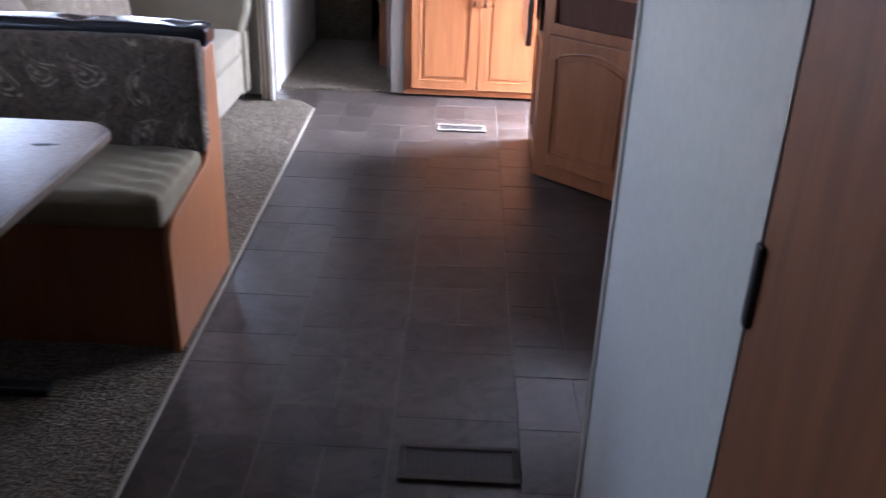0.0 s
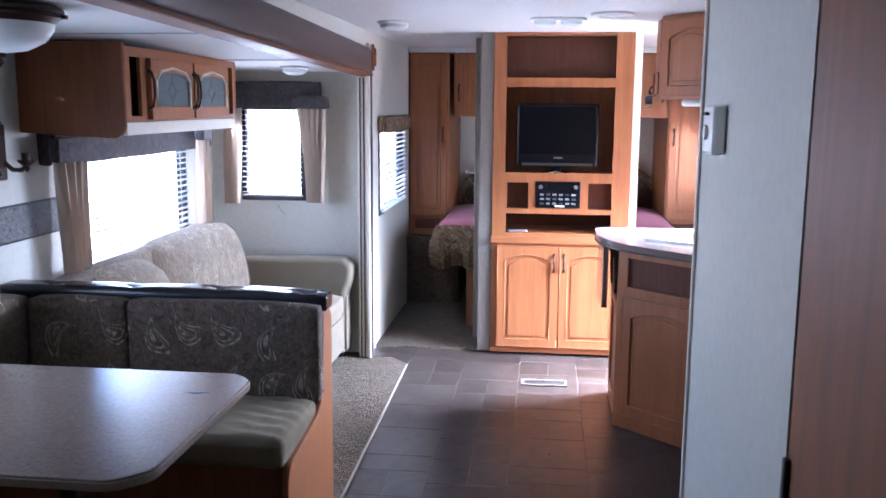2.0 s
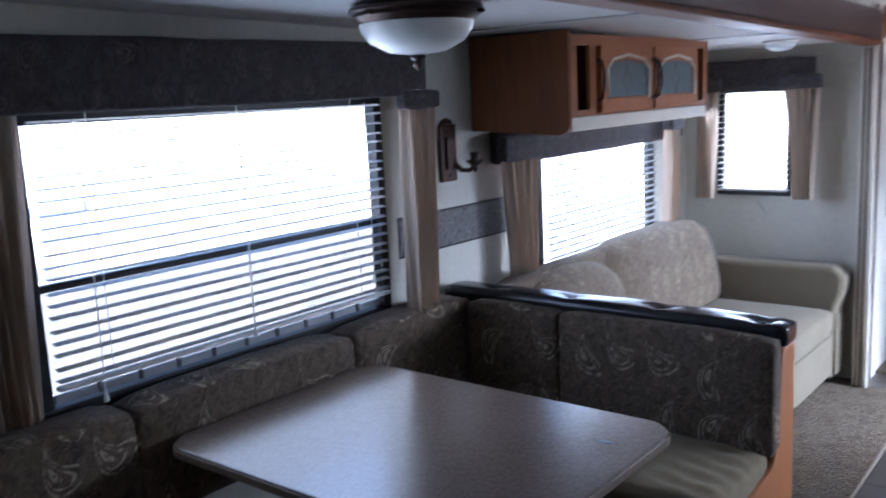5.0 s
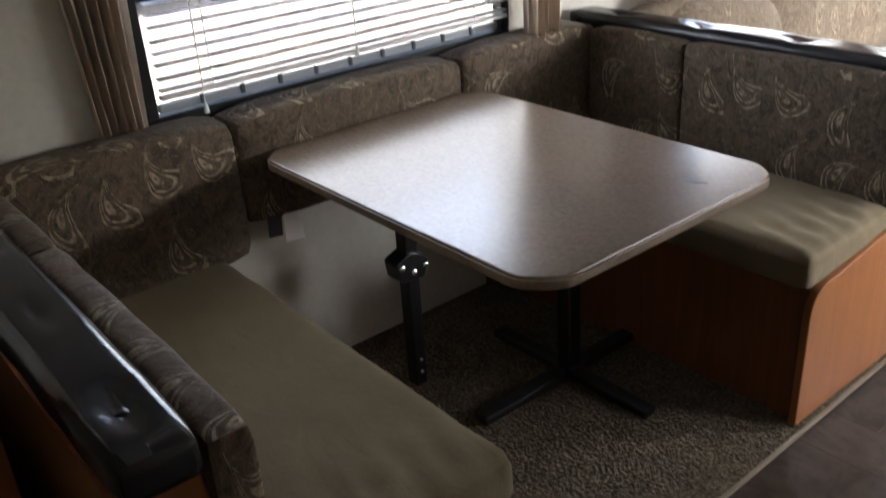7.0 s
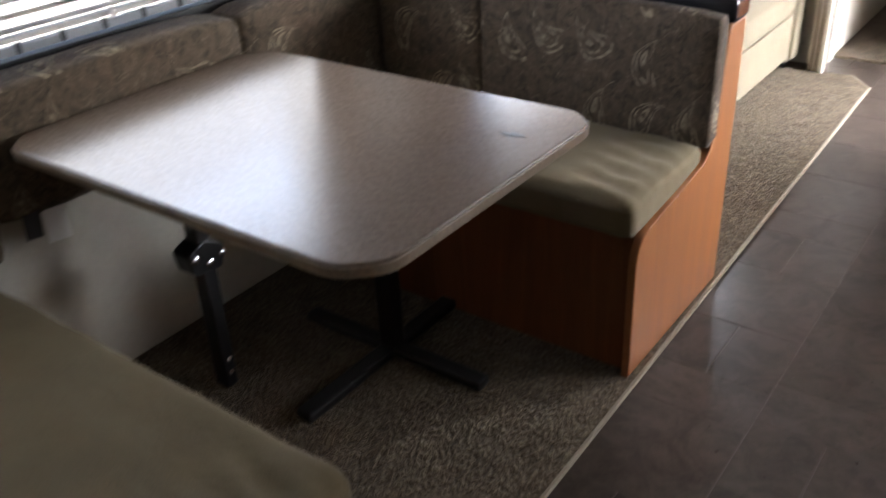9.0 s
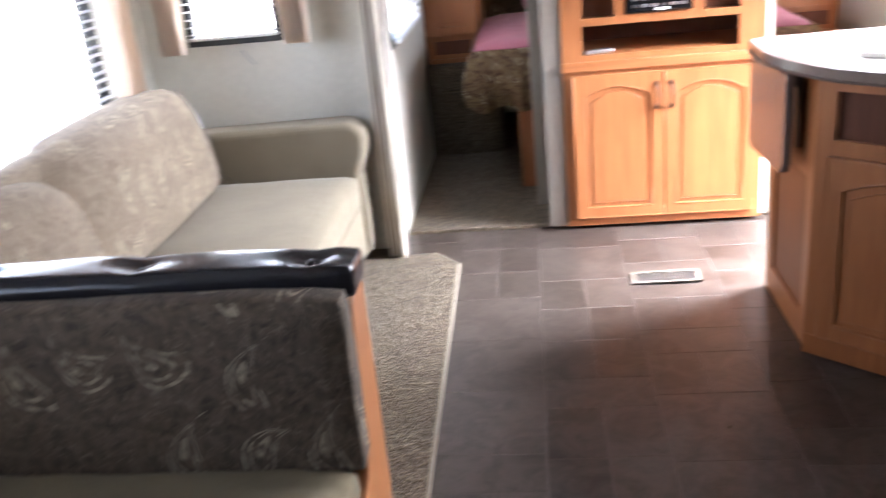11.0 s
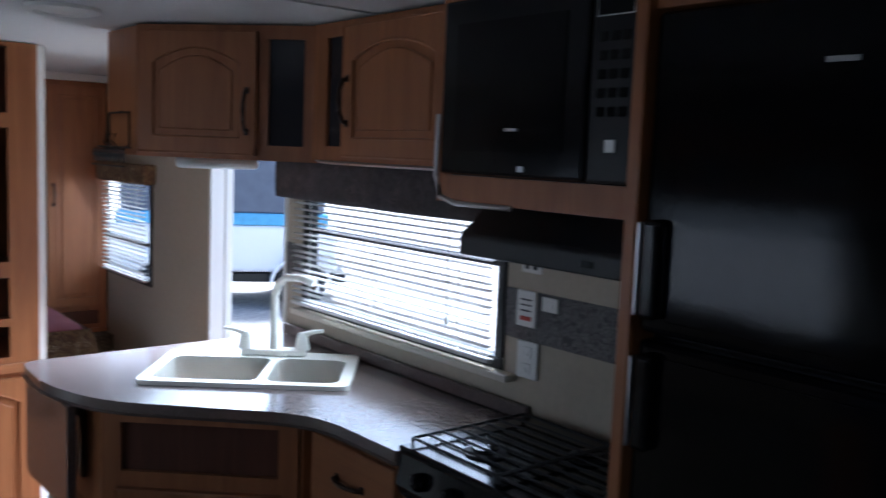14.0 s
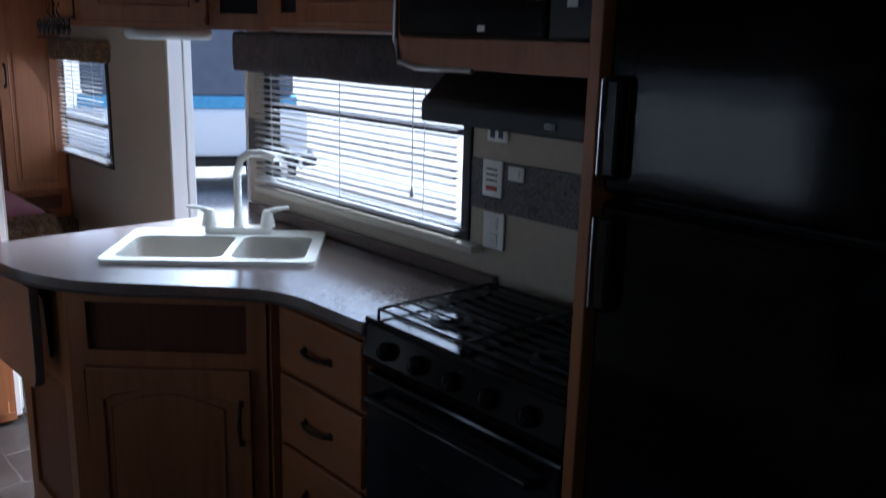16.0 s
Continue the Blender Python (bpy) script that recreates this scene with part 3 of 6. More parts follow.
def blind(label, axis, at, side, a0, a1, z0, z1, tilt=25, pitch=0.031, half=0.0135):
    """A slatted blind that hangs on the room side of a window."""
    mid = (a0 + a1) / 2
    b = thing("window_blind", label, "blind", (at, mid, z0) if axis == "x" else (mid, at, z0))
    c = at + side * 0.028

    def strip(p, q, r, s, d, bevel=0.003):
        return box(c - d, c + d, p, q, r, s, bevel) if axis == "x" else box(p, q, c - d, c + d, r, s, bevel)

    part("head_rail", strip(a0, a1, z1 - 0.028, z1, 0.016), SLAT, b)
    part("bottom_rail", strip(a0, a1, z0, z0 + 0.012, 0.012), SLAT, b)
    n = int((z1 - 0.04 - z0) / pitch)
    tmp = bmesh.new()
    rows = []
    for k in range(4):
        u = (k / 3 - 0.5) * 2
        x, z = u * half * math.cos(radians(tilt)), u * half * math.sin(radians(tilt)) * side + 0.0018 * (1 - u * u)
        rows.append([tmp.verts.new((x, y, z)) if axis == "x" else tmp.verts.new((y, x, z)) for y in (a0 - mid, a1 - mid)])
    for r, s in zip(rows, rows[1:]):
        tmp.faces.new((r[0], r[1], s[1], s[0]))
    bmesh.ops.solidify(tmp, geom=tmp.faces[:], thickness=0.0006)
    first = None
    for k in range(n):
        z = z0 + 0.024 + k * pitch
        if first is None:
            first = link("slat", tmp, SLAT, True)
            ob = first
        else:
            ob = new("slat", first.data)
        ob.parent = b
        place = Vector((c, mid, z)) if axis == "x" else Vector((mid, c, z))
        ob.location = PLACE[b].inverted() @ place
        ob.rotation_euler = (0.004 * math.sin(k * 2.1), 0.004 * math.cos(k * 1.7), 0)
    for f in (0.12, 0.5, 0.88):
        p = a0 + f * (a1 - a0)
        q0, q1 = (c + side * 0.012, p, z0), (c + side * 0.012, p, z1)
        if axis == "y":
            q0, q1 = (p, c + side * 0.012, z0), (p, c + side * 0.012, z1)
        part("ladder_cord", tube([q0, q1], 0.0012, seg=5), WHITE, b)
    return b


def pull_cord(at, z0, z1):
    c = thing("blind_cord", "thin white blind pull cords with tassels", "cord", (at[0], at[1], z0))
    part("cord", tube([(at[0], at[1], z0), (at[0] + 0.002, at[1] + 0.004, (z0 + z1) / 2), (at[0], at[1], z1)], 0.0016, seg=5), WHITE, c)
    part("tassel", lathe([(0.002, 0.03), (0.006, 0.012), (0.007, 0.0)], (at[0], at[1], z0 - 0.02), seg=10), WHITE, c)
    return c


def curtain(axis, at, side, c_top, w_top, c_bot, w_bot, z0, z1, folds=5, group="side curtains", mat=None, off=0.035, header=0.0):
    """A gathered side panel with folds, of a sheet's thickness, with a dark tab at its top."""
    ob = thing("curtain", "narrow tan pleated side curtain beside the window", "curtain", (at, c_bot, z0) if axis == "x" else (c_bot, at, z0), group=group)
    b = bmesh.new()
    nu, nv = folds * 8, 18
    grid = []
    for j in range(nv + 1):
        t = j / nv
        row = []
        for i in range(nu + 1):
            u = i / nu - 0.5
            wv = w_bot + (w_top - w_bot) * t ** 1.3
            c = c_bot + (c_top - c_bot) * t
            ph = u * folds * 2 * math.pi
            depth = (0.026 + 0.008 * math.sin(3 * t + i)) * math.sin(ph + 0.5 * math.sin(2.4 * t)) * (1 - 0.3 * t)
            a = c + u * wv + 0.004 * math.sin(ph * 2 + t * 4)
            z = z0 + (z1 - z0) * t + (0.006 * math.sin(ph) if j == 0 else 0)
            p = at + side * (off + depth)
            row.append(b.verts.new((p, a, z) if axis == "x" else (a, p, z)))
        grid.append(row)
    for r, s in zip(grid, grid[1:]):
        for i in range(nu):
            b.faces.new((r[i], r[i + 1], s[i + 1], s[i]))
    bmesh.ops.solidify(b, geom=b.faces[:], thickness=0.003)
    part("panel", b, mat or CURTAIN, ob)
    if header:
        lo, hi = sorted((at + side * (off - 0.022), at + side * (off + 0.031)))
        p, q = c_top - w_top / 2 - 0.008, c_top + w_top / 2 + 0.008
        hb = cushion(lo, hi, p, q, z1 - header, z1 + 0.012, 0.012, 0.003, 6) if axis == "x" else cushion(p, q, lo, hi, z1 - header, z1 + 0.012, 0.012, 0.003, 6)
        part("header", hb, VALANCE, ob, "dark patterned header band")
    return ob


def valance(axis, at, side, a0, a1, z0, z1, depth=0.10, label="padded grey-brown patterned fabric window valance", cloth=None):
    cloth = cloth or VALANCE
    v = thing("window_valance", label, "valance", (at, (a0 + a1) / 2, z0) if axis == "x" else ((a0 + a1) / 2, at, z0))
    d = sorted((at + side * 0.002, at + side * depth))
    m = sorted((at + side * (depth - 0.03), at + side * depth))
    if axis == "x":
        part("front_board", cushion(m[0], m[1], a0, a1, z0, z1, 0.012, 0.003, 8), cloth, v)
        for p in ((a0, a0 + 0.025), (a1 - 0.025, a1)):
            part("return_end", cushion(d[0], m[0] if side > 0 else d[1], *p, z0, z1, 0.010, 0.002, 4), cloth, v)
    else:
        part("front_board", cushion(a0, a1, m[0], m[1], z0, z1, 0.012, 0.003, 8), cloth, v)
        for p in ((a0, a0 + 0.025), (a1 - 0.025, a1)):
            part("return_end", cushion(*p, d[0] if side > 0 else m[1], m[0] if side > 0 else d[1], z0, z1, 0.010, 0.002, 4), cloth, v)
    return v


window("window_1", "wide black-framed dinette window with sliding pane", "x", XS, -1, W1, slide_bar=True, sash=0.42, screened=True)
window("window_2", "black-framed window behind the sofa", "x", XS, -1, W2, sash=0.0)
window("window_3", "small black-framed window in the slide-out end", "y", YS1, 1, W3, sash=0.0)
window("window_4", "wide black-framed kitchen window over the counter", "x", XR, 1, KW, sash=0.62)
window("window_5", "small black-framed bedroom window", "x", XR, 1, BR)
window("window_6", "small black-framed bedroom passage window", "x", XL, -1, BL, sash=0.0)
blind("white slatted blind over the dinette window", "x", XS, 1, 1.215, 2.405, 0.90, 1.60, -9)
blind("white slatted blind over the sofa window", "x", XS, 1, 3.43, 4.50, 0.78, 1.46, -9)
blind("small white slatted blind on the slide-out end window", "y", YS1, -1, -1.325, -0.955, 0.98, 1.56, -9)
blind("white slatted blind over the kitchen window", "x", XR, -1, 3.235, 4.335, 1.035, 1.47, -13, 0.022, 0.0105)
blind("small white slatted blind on the bedroom window", "x", XR, -1, 5.83, 6.59, 0.90, 1.46, -13, 0.022, 0.0105)
blind("small white slatted blind on the passage window", "x", XL, 1, 5.26, 6.14, 0.85, 1.40, -11)
pull_cord((XS + 0.055, 1.32), 0.87, 1.55)
pull_cord((XS + 0.055, 1.80), 0.92, 1.55)
pull_cord((XS + 0.055, 2.31), 0.98, 1.55)
pull_cord((XR - 0.055, 3.40), 1.14, 1.46)
loose = thing("loose_cord", "short dark cord end on the wall below the small window", "cord", (-1.09, YS1 - 0.004, 0.86))
part("cord", tube([(-1.12, YS1 - 0.004, 0.925), (-1.10, YS1 - 0.006, 0.895), (-1.075, YS1 - 0.004, 0.865)], 0.003, seg=6), GREYW, loose)
curtain("x", XS, 1, 1.09, 0.21, 1.105, 0.125, 0.815, 1.60, folds=6)
curtain("x", XS, 1, 2.495, 0.165, 2.475, 0.115, 0.815, 1.572, off=0.125, header=0.05)
curtain("x", XS, 1, 3.10, 0.24, 3.11, 0.12, 0.76, 1.385, off=0.122, header=0.085)
curtain("x", XS, 1, 4.50, 0.12, 4.47, 0.13, 0.76, 1.385, off=0.122, header=0.05)
curtain("y", YS1, -1, -1.345, 0.13, -1.36, 0.10, 0.945, 1.57, off=0.132, header=0.06)
curtain("y", YS1, -1, -0.865, 0.19, -0.85, 0.105, 0.955, 1.57, off=0.132, header=0.06)
valance("x", XS, 1, 0.98, 2.56, 1.565, 1.735, 0.12)
valance("x", XS, 1, 3.06, 4.72, 1.285, 1.43, 0.09)
valance("y", YS1, -1, -1.52, -0.83, 1.51, 1.665, 0.10)
valance("x", XR, -1, 3.10, 4.385, 1.43, 1.565, 0.09, "dark brown patterned fabric valance over the kitchen window")
valance("x", XR, -1, 5.76, 6.66, 1.40, 1.50, 0.07, "gathered floral fabric valance over the bedroom window", RUFFLE)
valance("x", XL, 1, 5.20, 6.20, 1.36, 1.46, 0.07, "gathered floral fabric valance over the passage window", RUFFLE)

single("border_strip_dinette", box(XS + 0.0005, XS + 0.004, 2.50, 3.22, 1.004, 1.142), BORDER, "dark grey printed wallpaper border band", "border", kind="structure", smooth=False)
for z in (1.004, 1.142):
    single("border_line", box(XS + 0.0005, XS + 0.006, 2.50, 3.22, z - 0.004, z + 0.004), BLACK, "thin black line along the wallpaper border", "trim", kind="structure", smooth=False)
single("border_strip_kitchen", box(XR - 0.004, XR - 0.0005, 2.45, 3.225, 1.119, 1.255), BORDER, "dark grey printed wallpaper border band", "border", kind="structure", smooth=False)
single("border_strip_door", box(XR - 0.004, XR - 0.0005, 4.30, 4.44, 1.119, 1.255), BORDER, "dark grey printed wallpaper border band", "border", kind="structure", smooth=False)

# ---- slide-out trim ----
HZ0, HZ1 = 1.745, 1.885
single("slide_beam", sloped(prism([(XL + 0.004, HZ0), (XL + 0.03, HZ0), (XL + 0.045, HZ0 + 0.02), (XL + 0.045, HZ1 - 0.03), (XL + 0.03, HZ1), (XL + 0.004, HZ1)], YS0, YS1 - 0.11, "y")), BROWN_TRIM, "dark wood-grain fascia above the slide-out", "trim", kind="structure")
single("slide_beam_low", sloped(box(XL - 0.045, XL + 0.052, YS0, YS1 - 0.11, HZ0 - 0.02, HZ0 - 0.001, 0.005)), CHERRY_Y, "dark cherry strip along the slide-out fascia", "trim", kind="structure")
single("slide_post", box(XL - 0.045, XL + 0.01, YS1 - 0.105, YS1 - 0.072, 0.013, HZ0 - 0.052, 0.004), CREAM, "cream fluted upright at the slide-out end", "trim", kind="structure")
single("slide_post_face", box(XL + 0.012, XL + 0.032, YS1 - 0.13, YS1 - 0.055, 0.013, HZ1, 0.004), CREAM, "cream upright moulding at the slide-out end", "trim", kind="structure")
single("slide_post_edge", box(XL + 0.033, XL + 0.042, YS1 - 0.11, YS1 - 0.085, 0.013, HZ1 - 0.1, 0.003), BROWN_TRIM, "narrow brown bead on the slide-out upright", "trim", kind="structure")
single("slide_post_rear", box(XL - 0.045, XL + 0.02, YS0 - 0.035, YS0 + 0.002, 0.013, HZ0 + 0.045, 0.004), OAK, "oak upright at the rear slide-out end", "trim", kind="structure")
for x in (XL - 0.034, XL - 0.012):
    single("slide_post_line", box(x, x + 0.009, YS1 - 0.109, YS1 - 0.1052, 0.014, HZ0 - 0.056, 0.001), BROWN_TRIM, "thin brown bead on the cream upright", "trim", kind="structure")
ros = thing("corner_rosette", "diamond-shaped oak corner block on the slide-out upright", "trim", (XL + 0.047, YS1 - 0.1, 1.79))
dia = bmesh.new()
for s, d in ((0.075, 0.0), (0.05, 0.012)):
    prism([(YS1 - 0.1 - s * 0.55, 1.805), (YS1 - 0.1, 1.805 - s), (YS1 - 0.1 + s * 0.55, 1.805), (YS1 - 0.1, 1.805 + s)], XL + 0.043, XL + 0.057 + d, "x", 0.003, bm=dia)
part("block", dia, OAK, ros)

# ---- rear door and partition ----
rd = thing("door_1", "closed brown wood-grain bathroom door in the passage wall", "door", (0.88, 0.53, 0), kind="structure")
part("leaf", box(0.844, 0.88, 0.192, 0.883, 0.012, ZC - 0.004, 0.002), CHERRY, rd)
part("latch", box(0.836, 0.8435, 0.866, 0.882, 0.978, 1.075, 0.003), BLACK, rd, "black metal latch plate")
th = thing("thermostat", "white plastic thermostat box on the passage wall", "thermostat", (0.842, 1.46, 1.475))
part("housing", box(0.815, 0.8415, 1.41, 1.51, 1.448, 1.54, 0.006), WHITE, th)
part("dial", lathe([(0.014, 0.0), (0.014, 0.006), (0.010, 0.008)], (0.808, 1.46, 1.49), axis="x", seg=18), SILVER, th)
part("lever", box(0.808, 0.816, 1.445, 1.475, 1.522, 1.528, 0.001), DARKGREY, th)


def floor_register(x0, x1, y0, y1, label, mat, inner):
    r = thing("floor_register", label, "floor vent", ((x0 + x1) / 2, (y0 + y1) / 2, 0.0), group="floor registers")
    rim = box(x0, x1, y0, y0 + 0.016, 0.0, 0.007, 0.002)
    for s in ((x0, x1, y1 - 0.016, y1), (x0, x0 + 0.016, y0 + 0.016, y1 - 0.016), (x1 - 0.016, x1, y0 + 0.016, y1 - 0.016)):
        box(*s, 0.0, 0.007, 0.002, bm=rim)
    part("rim", rim, mat, r)
    part("well", box(x0 + 0.014, x1 - 0.014, y0 + 0.014, y1 - 0.014, -0.002, 0.0015), BLACK, r)
    n = int((x1 - x0 - 0.04) / 0.0135)
    first = None
    for k in range(n):
        x = x0 + 0.022 + k * 0.0135
        if first is None:
            first = part("louvre", box(x, x + 0.006, y0 + 0.016, y1 - 0.016, 0.002, 0.006), inner, r)
            x_first = x
        else:
            o = new("louvre", first.data)
            o.parent = r
            o.location = (x - x_first, 0, 0)
    part("divider", box((x0 + x1) / 2 - 0.005, (x0 + x1) / 2 + 0.005, y0 + 0.016, y1 - 0.016, 0.002, 0.0068), inner, r)


# Tan metal darkened for shade: the whole near register, the far one's louvres.
SHADED_METAL = material("shaded_tan_metal", (0.060, 0.048, 0.039), 0.8, 0.0, 0.15)[0]
TANMETAL = material("tan_painted_metal", (0.14, 0.115, 0.088), 0.75, 0.0, 0.2)[0]
floor_register(0.411, 0.712, 1.745, 1.882, "tan metal floor heating register coloured dark brown for shade", SHADED_METAL, SHADED_METAL)
floor_register(0.40, 0.655, 4.455, 4.565, "tan metal floor heating register with louvres", TANMETAL, SHADED_METAL)


# ---- dinette ----
def bench(y_front, way, deep, x1, top, label):
    """A bench that faces along y: way +1 faces forwards; deep is the seat's depth to its back cushion."""
    x0 = XS + 0.004
    s = way
    y_back = y_front - s * (deep + 0.19)
    b = thing("dinette_bench", label, "bench", ((x0 + x1) / 2, (y_front + y_back) / 2, 0.012), group="dinette benches")

    def yy(a, c):
        return sorted((y_front - s * a, y_front - s * c))

    part("front_panel", box(x0 + 0.2, x1 - 0.02, *yy(0.055, 0.035), 0.012, top - 0.105), CHERRY, b)
    part("back_panel", box(x0 + 0.01, x1 - 0.02, *yy(deep + 0.172, deep + 0.19), 0.012, 0.80), OAK, b)
    prof = [(0.01, 0.012), (0.01, top - 0.098), (deep + 0.03, top - 0.045), (deep + 0.078, 0.80), (deep + 0.188, 0.80), (deep + 0.188, 0.012)]
    prof = [(y_front - s * a, z) for a, z in prof]
    part("end_panel", prism(rounded(prof, [0, 0.07, 0.06, 0.02, 0.02, 0]), x1 - 0.019, x1 + 0.003, "x", 0.004), OAK, b)
    seat = cushion(x0 + 0.002, x1 - 0.012, *yy(0.0, deep + 0.02), top - 0.105, top, 0.03, 0.008, 34, y_front)
    for v in seat.verts:
        if v.co.z > top - 0.02:
            e = math.exp(-((v.co.x - x1 + 0.10) / 0.085) ** 2)
            v.co.z += e * 0.0045 * (math.sin(v.co.y * 88 + v.co.x * 26) + 0.6 * math.sin(v.co.y * 51 - v.co.x * 40 + 1.0))
    part("seat_cushion", seat, OLIVE, b)
    seam = -0.975
    for k, (p, q) in enumerate(((x0 + 0.17, seam - 0.001), (seam + 0.001, x1 + (0.004 if s < 0 else 0.03)))):
        part("back_cushion", cushion(p, q, *yy(deep, deep + 0.074), top - 0.02, 0.838, 0.022, 0.008, 11, k + y_front), PAISLEY, b)
    yc = y_front - s * (deep + 0.13)
    end = x1 + 0.012 if s < 0 else x1 + 0.04
    roll = cushion(x0 + 0.01, end, yc - 0.056, yc + 0.056, 0.798, 0.868, 0.02, 0.006, 30, 3)
    for v in roll.verts:
        for c in (-0.34, -0.66, -0.98, -1.30):
            d = math.hypot(v.co.x - c, v.co.y - yc)
            if v.co.z > 0.83:
                around = math.atan2(v.co.y - yc, v.co.x - c)
                v.co.z -= 0.017 * math.exp(-(d / 0.026) ** 2) + 0.0018 * math.exp(-(d / 0.075) ** 2) * (1 + math.cos(4 * around))
    bol = part("top_bolster", roll, VINYL, b, "black padded vinyl bolster with tufted buttons")
    for c in (-0.34, -0.66, -0.98, -1.30):
        part("button", lathe([(0.0135, 0.0), (0.0135, 0.004), (0.008, 0.009), (0.001, 0.010)], (c, yc, 0.851), seg=14), VINYL, bol)
    return b


bench(2.235, -1, 0.405, -0.270, 0.507, "dinette bench with olive seat, brown paisley back and black vinyl bolster")
bench(1.262, 1, 0.485, -0.262, 0.478, "dinette bench with olive seat, brown paisley back and wrinkled cushion")
corner = thing("wall_cushions", "brown paisley back cushions along the dinette window wall", "cushion", (XS + 0.1, 1.74, 0.47))
for k, (p, q, z) in enumerate(((0.71, 1.337, 0.46), (1.339, 2.105, 0.545), (2.107, 2.71, 0.49))):
    part("back_cushion", cushion(XS + 0.006, XS + 0.165, p, q, z, 0.842, 0.035, 0.012, 9, 11 + k), PAISLEY, corner)
single("dinette_kick_wall", box(XS + 0.004, XS + 0.10, 1.27, 2.21, 0.012, 0.54), WALL, "pale panel low wall under the dinette window", "wall", kind="structure", smooth=False)
tag = thing("cushion_tag", "white printed care label hanging from the cushion", "label", (XS + 0.17, 1.44, 0.5))
part("white_tag", prism([(1.428, 0.478), (1.486, 0.472), (1.482, 0.556), (1.43, 0.56)], XS + 0.172, XS + 0.174, "x"), PAPER, tag)
part("dark_tag", prism([(1.385, 0.50), (1.426, 0.495), (1.430, 0.56), (1.388, 0.56)], XS + 0.160, XS + 0.162, "x"), DARKGREY, tag)

table = thing("dinette_table", "brown speckled laminate dinette table on black metal legs", "table", (-0.82, 1.75, 0.012))


def cut_corners(x0, x1, y0, y1, c):
    """A rectangle with its corners cut off at a slant and eased."""
    pts = [(x0, y0 + c), (x0 + c, y0), (x1 - c * 1.25, y0), (x1, y0 + c * 1.25), (x1, y1 - c), (x1 - c, y1), (x0 + c, y1), (x0, y1 - c)]
    return rounded(pts, c * 0.55, 4)


TX0, TX1, TY0, TY1 = -1.352, -0.325, 1.378, 2.142
TP = cut_corners(TX0, TX1, TY0, TY1, 0.052)
part("tabletop", prism(TP, 0.722, 0.748, "z", 0.004), TABLE_M, table)
part("edge_band", prism(cut_corners(TX0 - 0.003, TX1 + 0.003, TY0 - 0.003, TY1 + 0.003, 0.053), 0.722, 0.742, "z", 0.002), laminate("table_edge", (0.23, 0.17, 0.12), 0.2, 0.4), table, "lighter brown edge band")
part("leg", box(-0.875, -0.825, 1.985, 2.035, 0.03, 0.72, 0.006), BLACK, table)
for p in ((-1.15, -0.55, 1.985, 2.035), (-0.875, -0.825, 1.66, 2.30)):
    part("foot_bar", box(*p, 0.0125, 0.042, 0.008), BLACK, table)
part("folding_leg", box(-1.15, -1.105, 1.645, 1.685, 0.013, 0.72, 0.005), BLACK, table)
br = prism(rounded([(1.615, 0.37), (1.70, 0.36), (1.715, 0.42), (1.66, 0.45), (1.605, 0.43)], 0.012, 3), -1.158, -1.098, "x", 0.004)
kn = part("hinge_bracket", br, BLACK, table)
for p in ((1.622, 0.415), (1.70, 0.40), (1.66, 0.39)):
    part("bolt", lathe([(0.010, 0.0), (0.010, 0.006), (0.004, 0.010)], (-1.098, p[0], p[1]), axis="x", seg=12), CHROME, kn)
for z in (0.10, 0.06):
    part("bolt", lathe([(0.008, 0.0), (0.008, 0.005), (0.003, 0.009)], (-1.106, 1.665, z), axis="x", seg=12), CHROME, table)
part("cross_brace", tube([(-1.127, 1.69, 0.46), (-1.0, 1.85, 0.62), (-0.86, 2.0, 0.68)], 0.009, seg=8), BLACK, table)
single("table_scuff", prism([(-0.46, 1.957), (-0.43, 1.947), (-0.40, 1.964), (-0.43, 1.969)], 0.7482, 0.7486, "z"), DARKGREY, "small dark scuff on the laminate tabletop", "scuff", smooth=False)

# ---- sofa ----
sofa = thing("sofa", "khaki loveseat with beige paisley back cushions", "sofa", (-1.05, 3.85, 0.012))
SX = -0.665
part("base", box(XS + 0.11, SX - 0.01, 2.87, 4.90, 0.06, 0.30, 0.025, 3), SOFA_F, sofa)
part("back_frame", cushion(XS + 0.058, XS + 0.20, 2.88, 4.66, 0.06, 0.845, 0.06, 0.01, 12), SOFA_PAT, sofa)
for k, (p, q) in enumerate(((2.99, 3.865), (3.869, 4.745))):
    part("seat_cushion", cushion(-1.34, SX + 0.01, p, q, 0.29, 0.43, 0.045, 0.016, 9, 20 + k), SOFA_F, sofa)


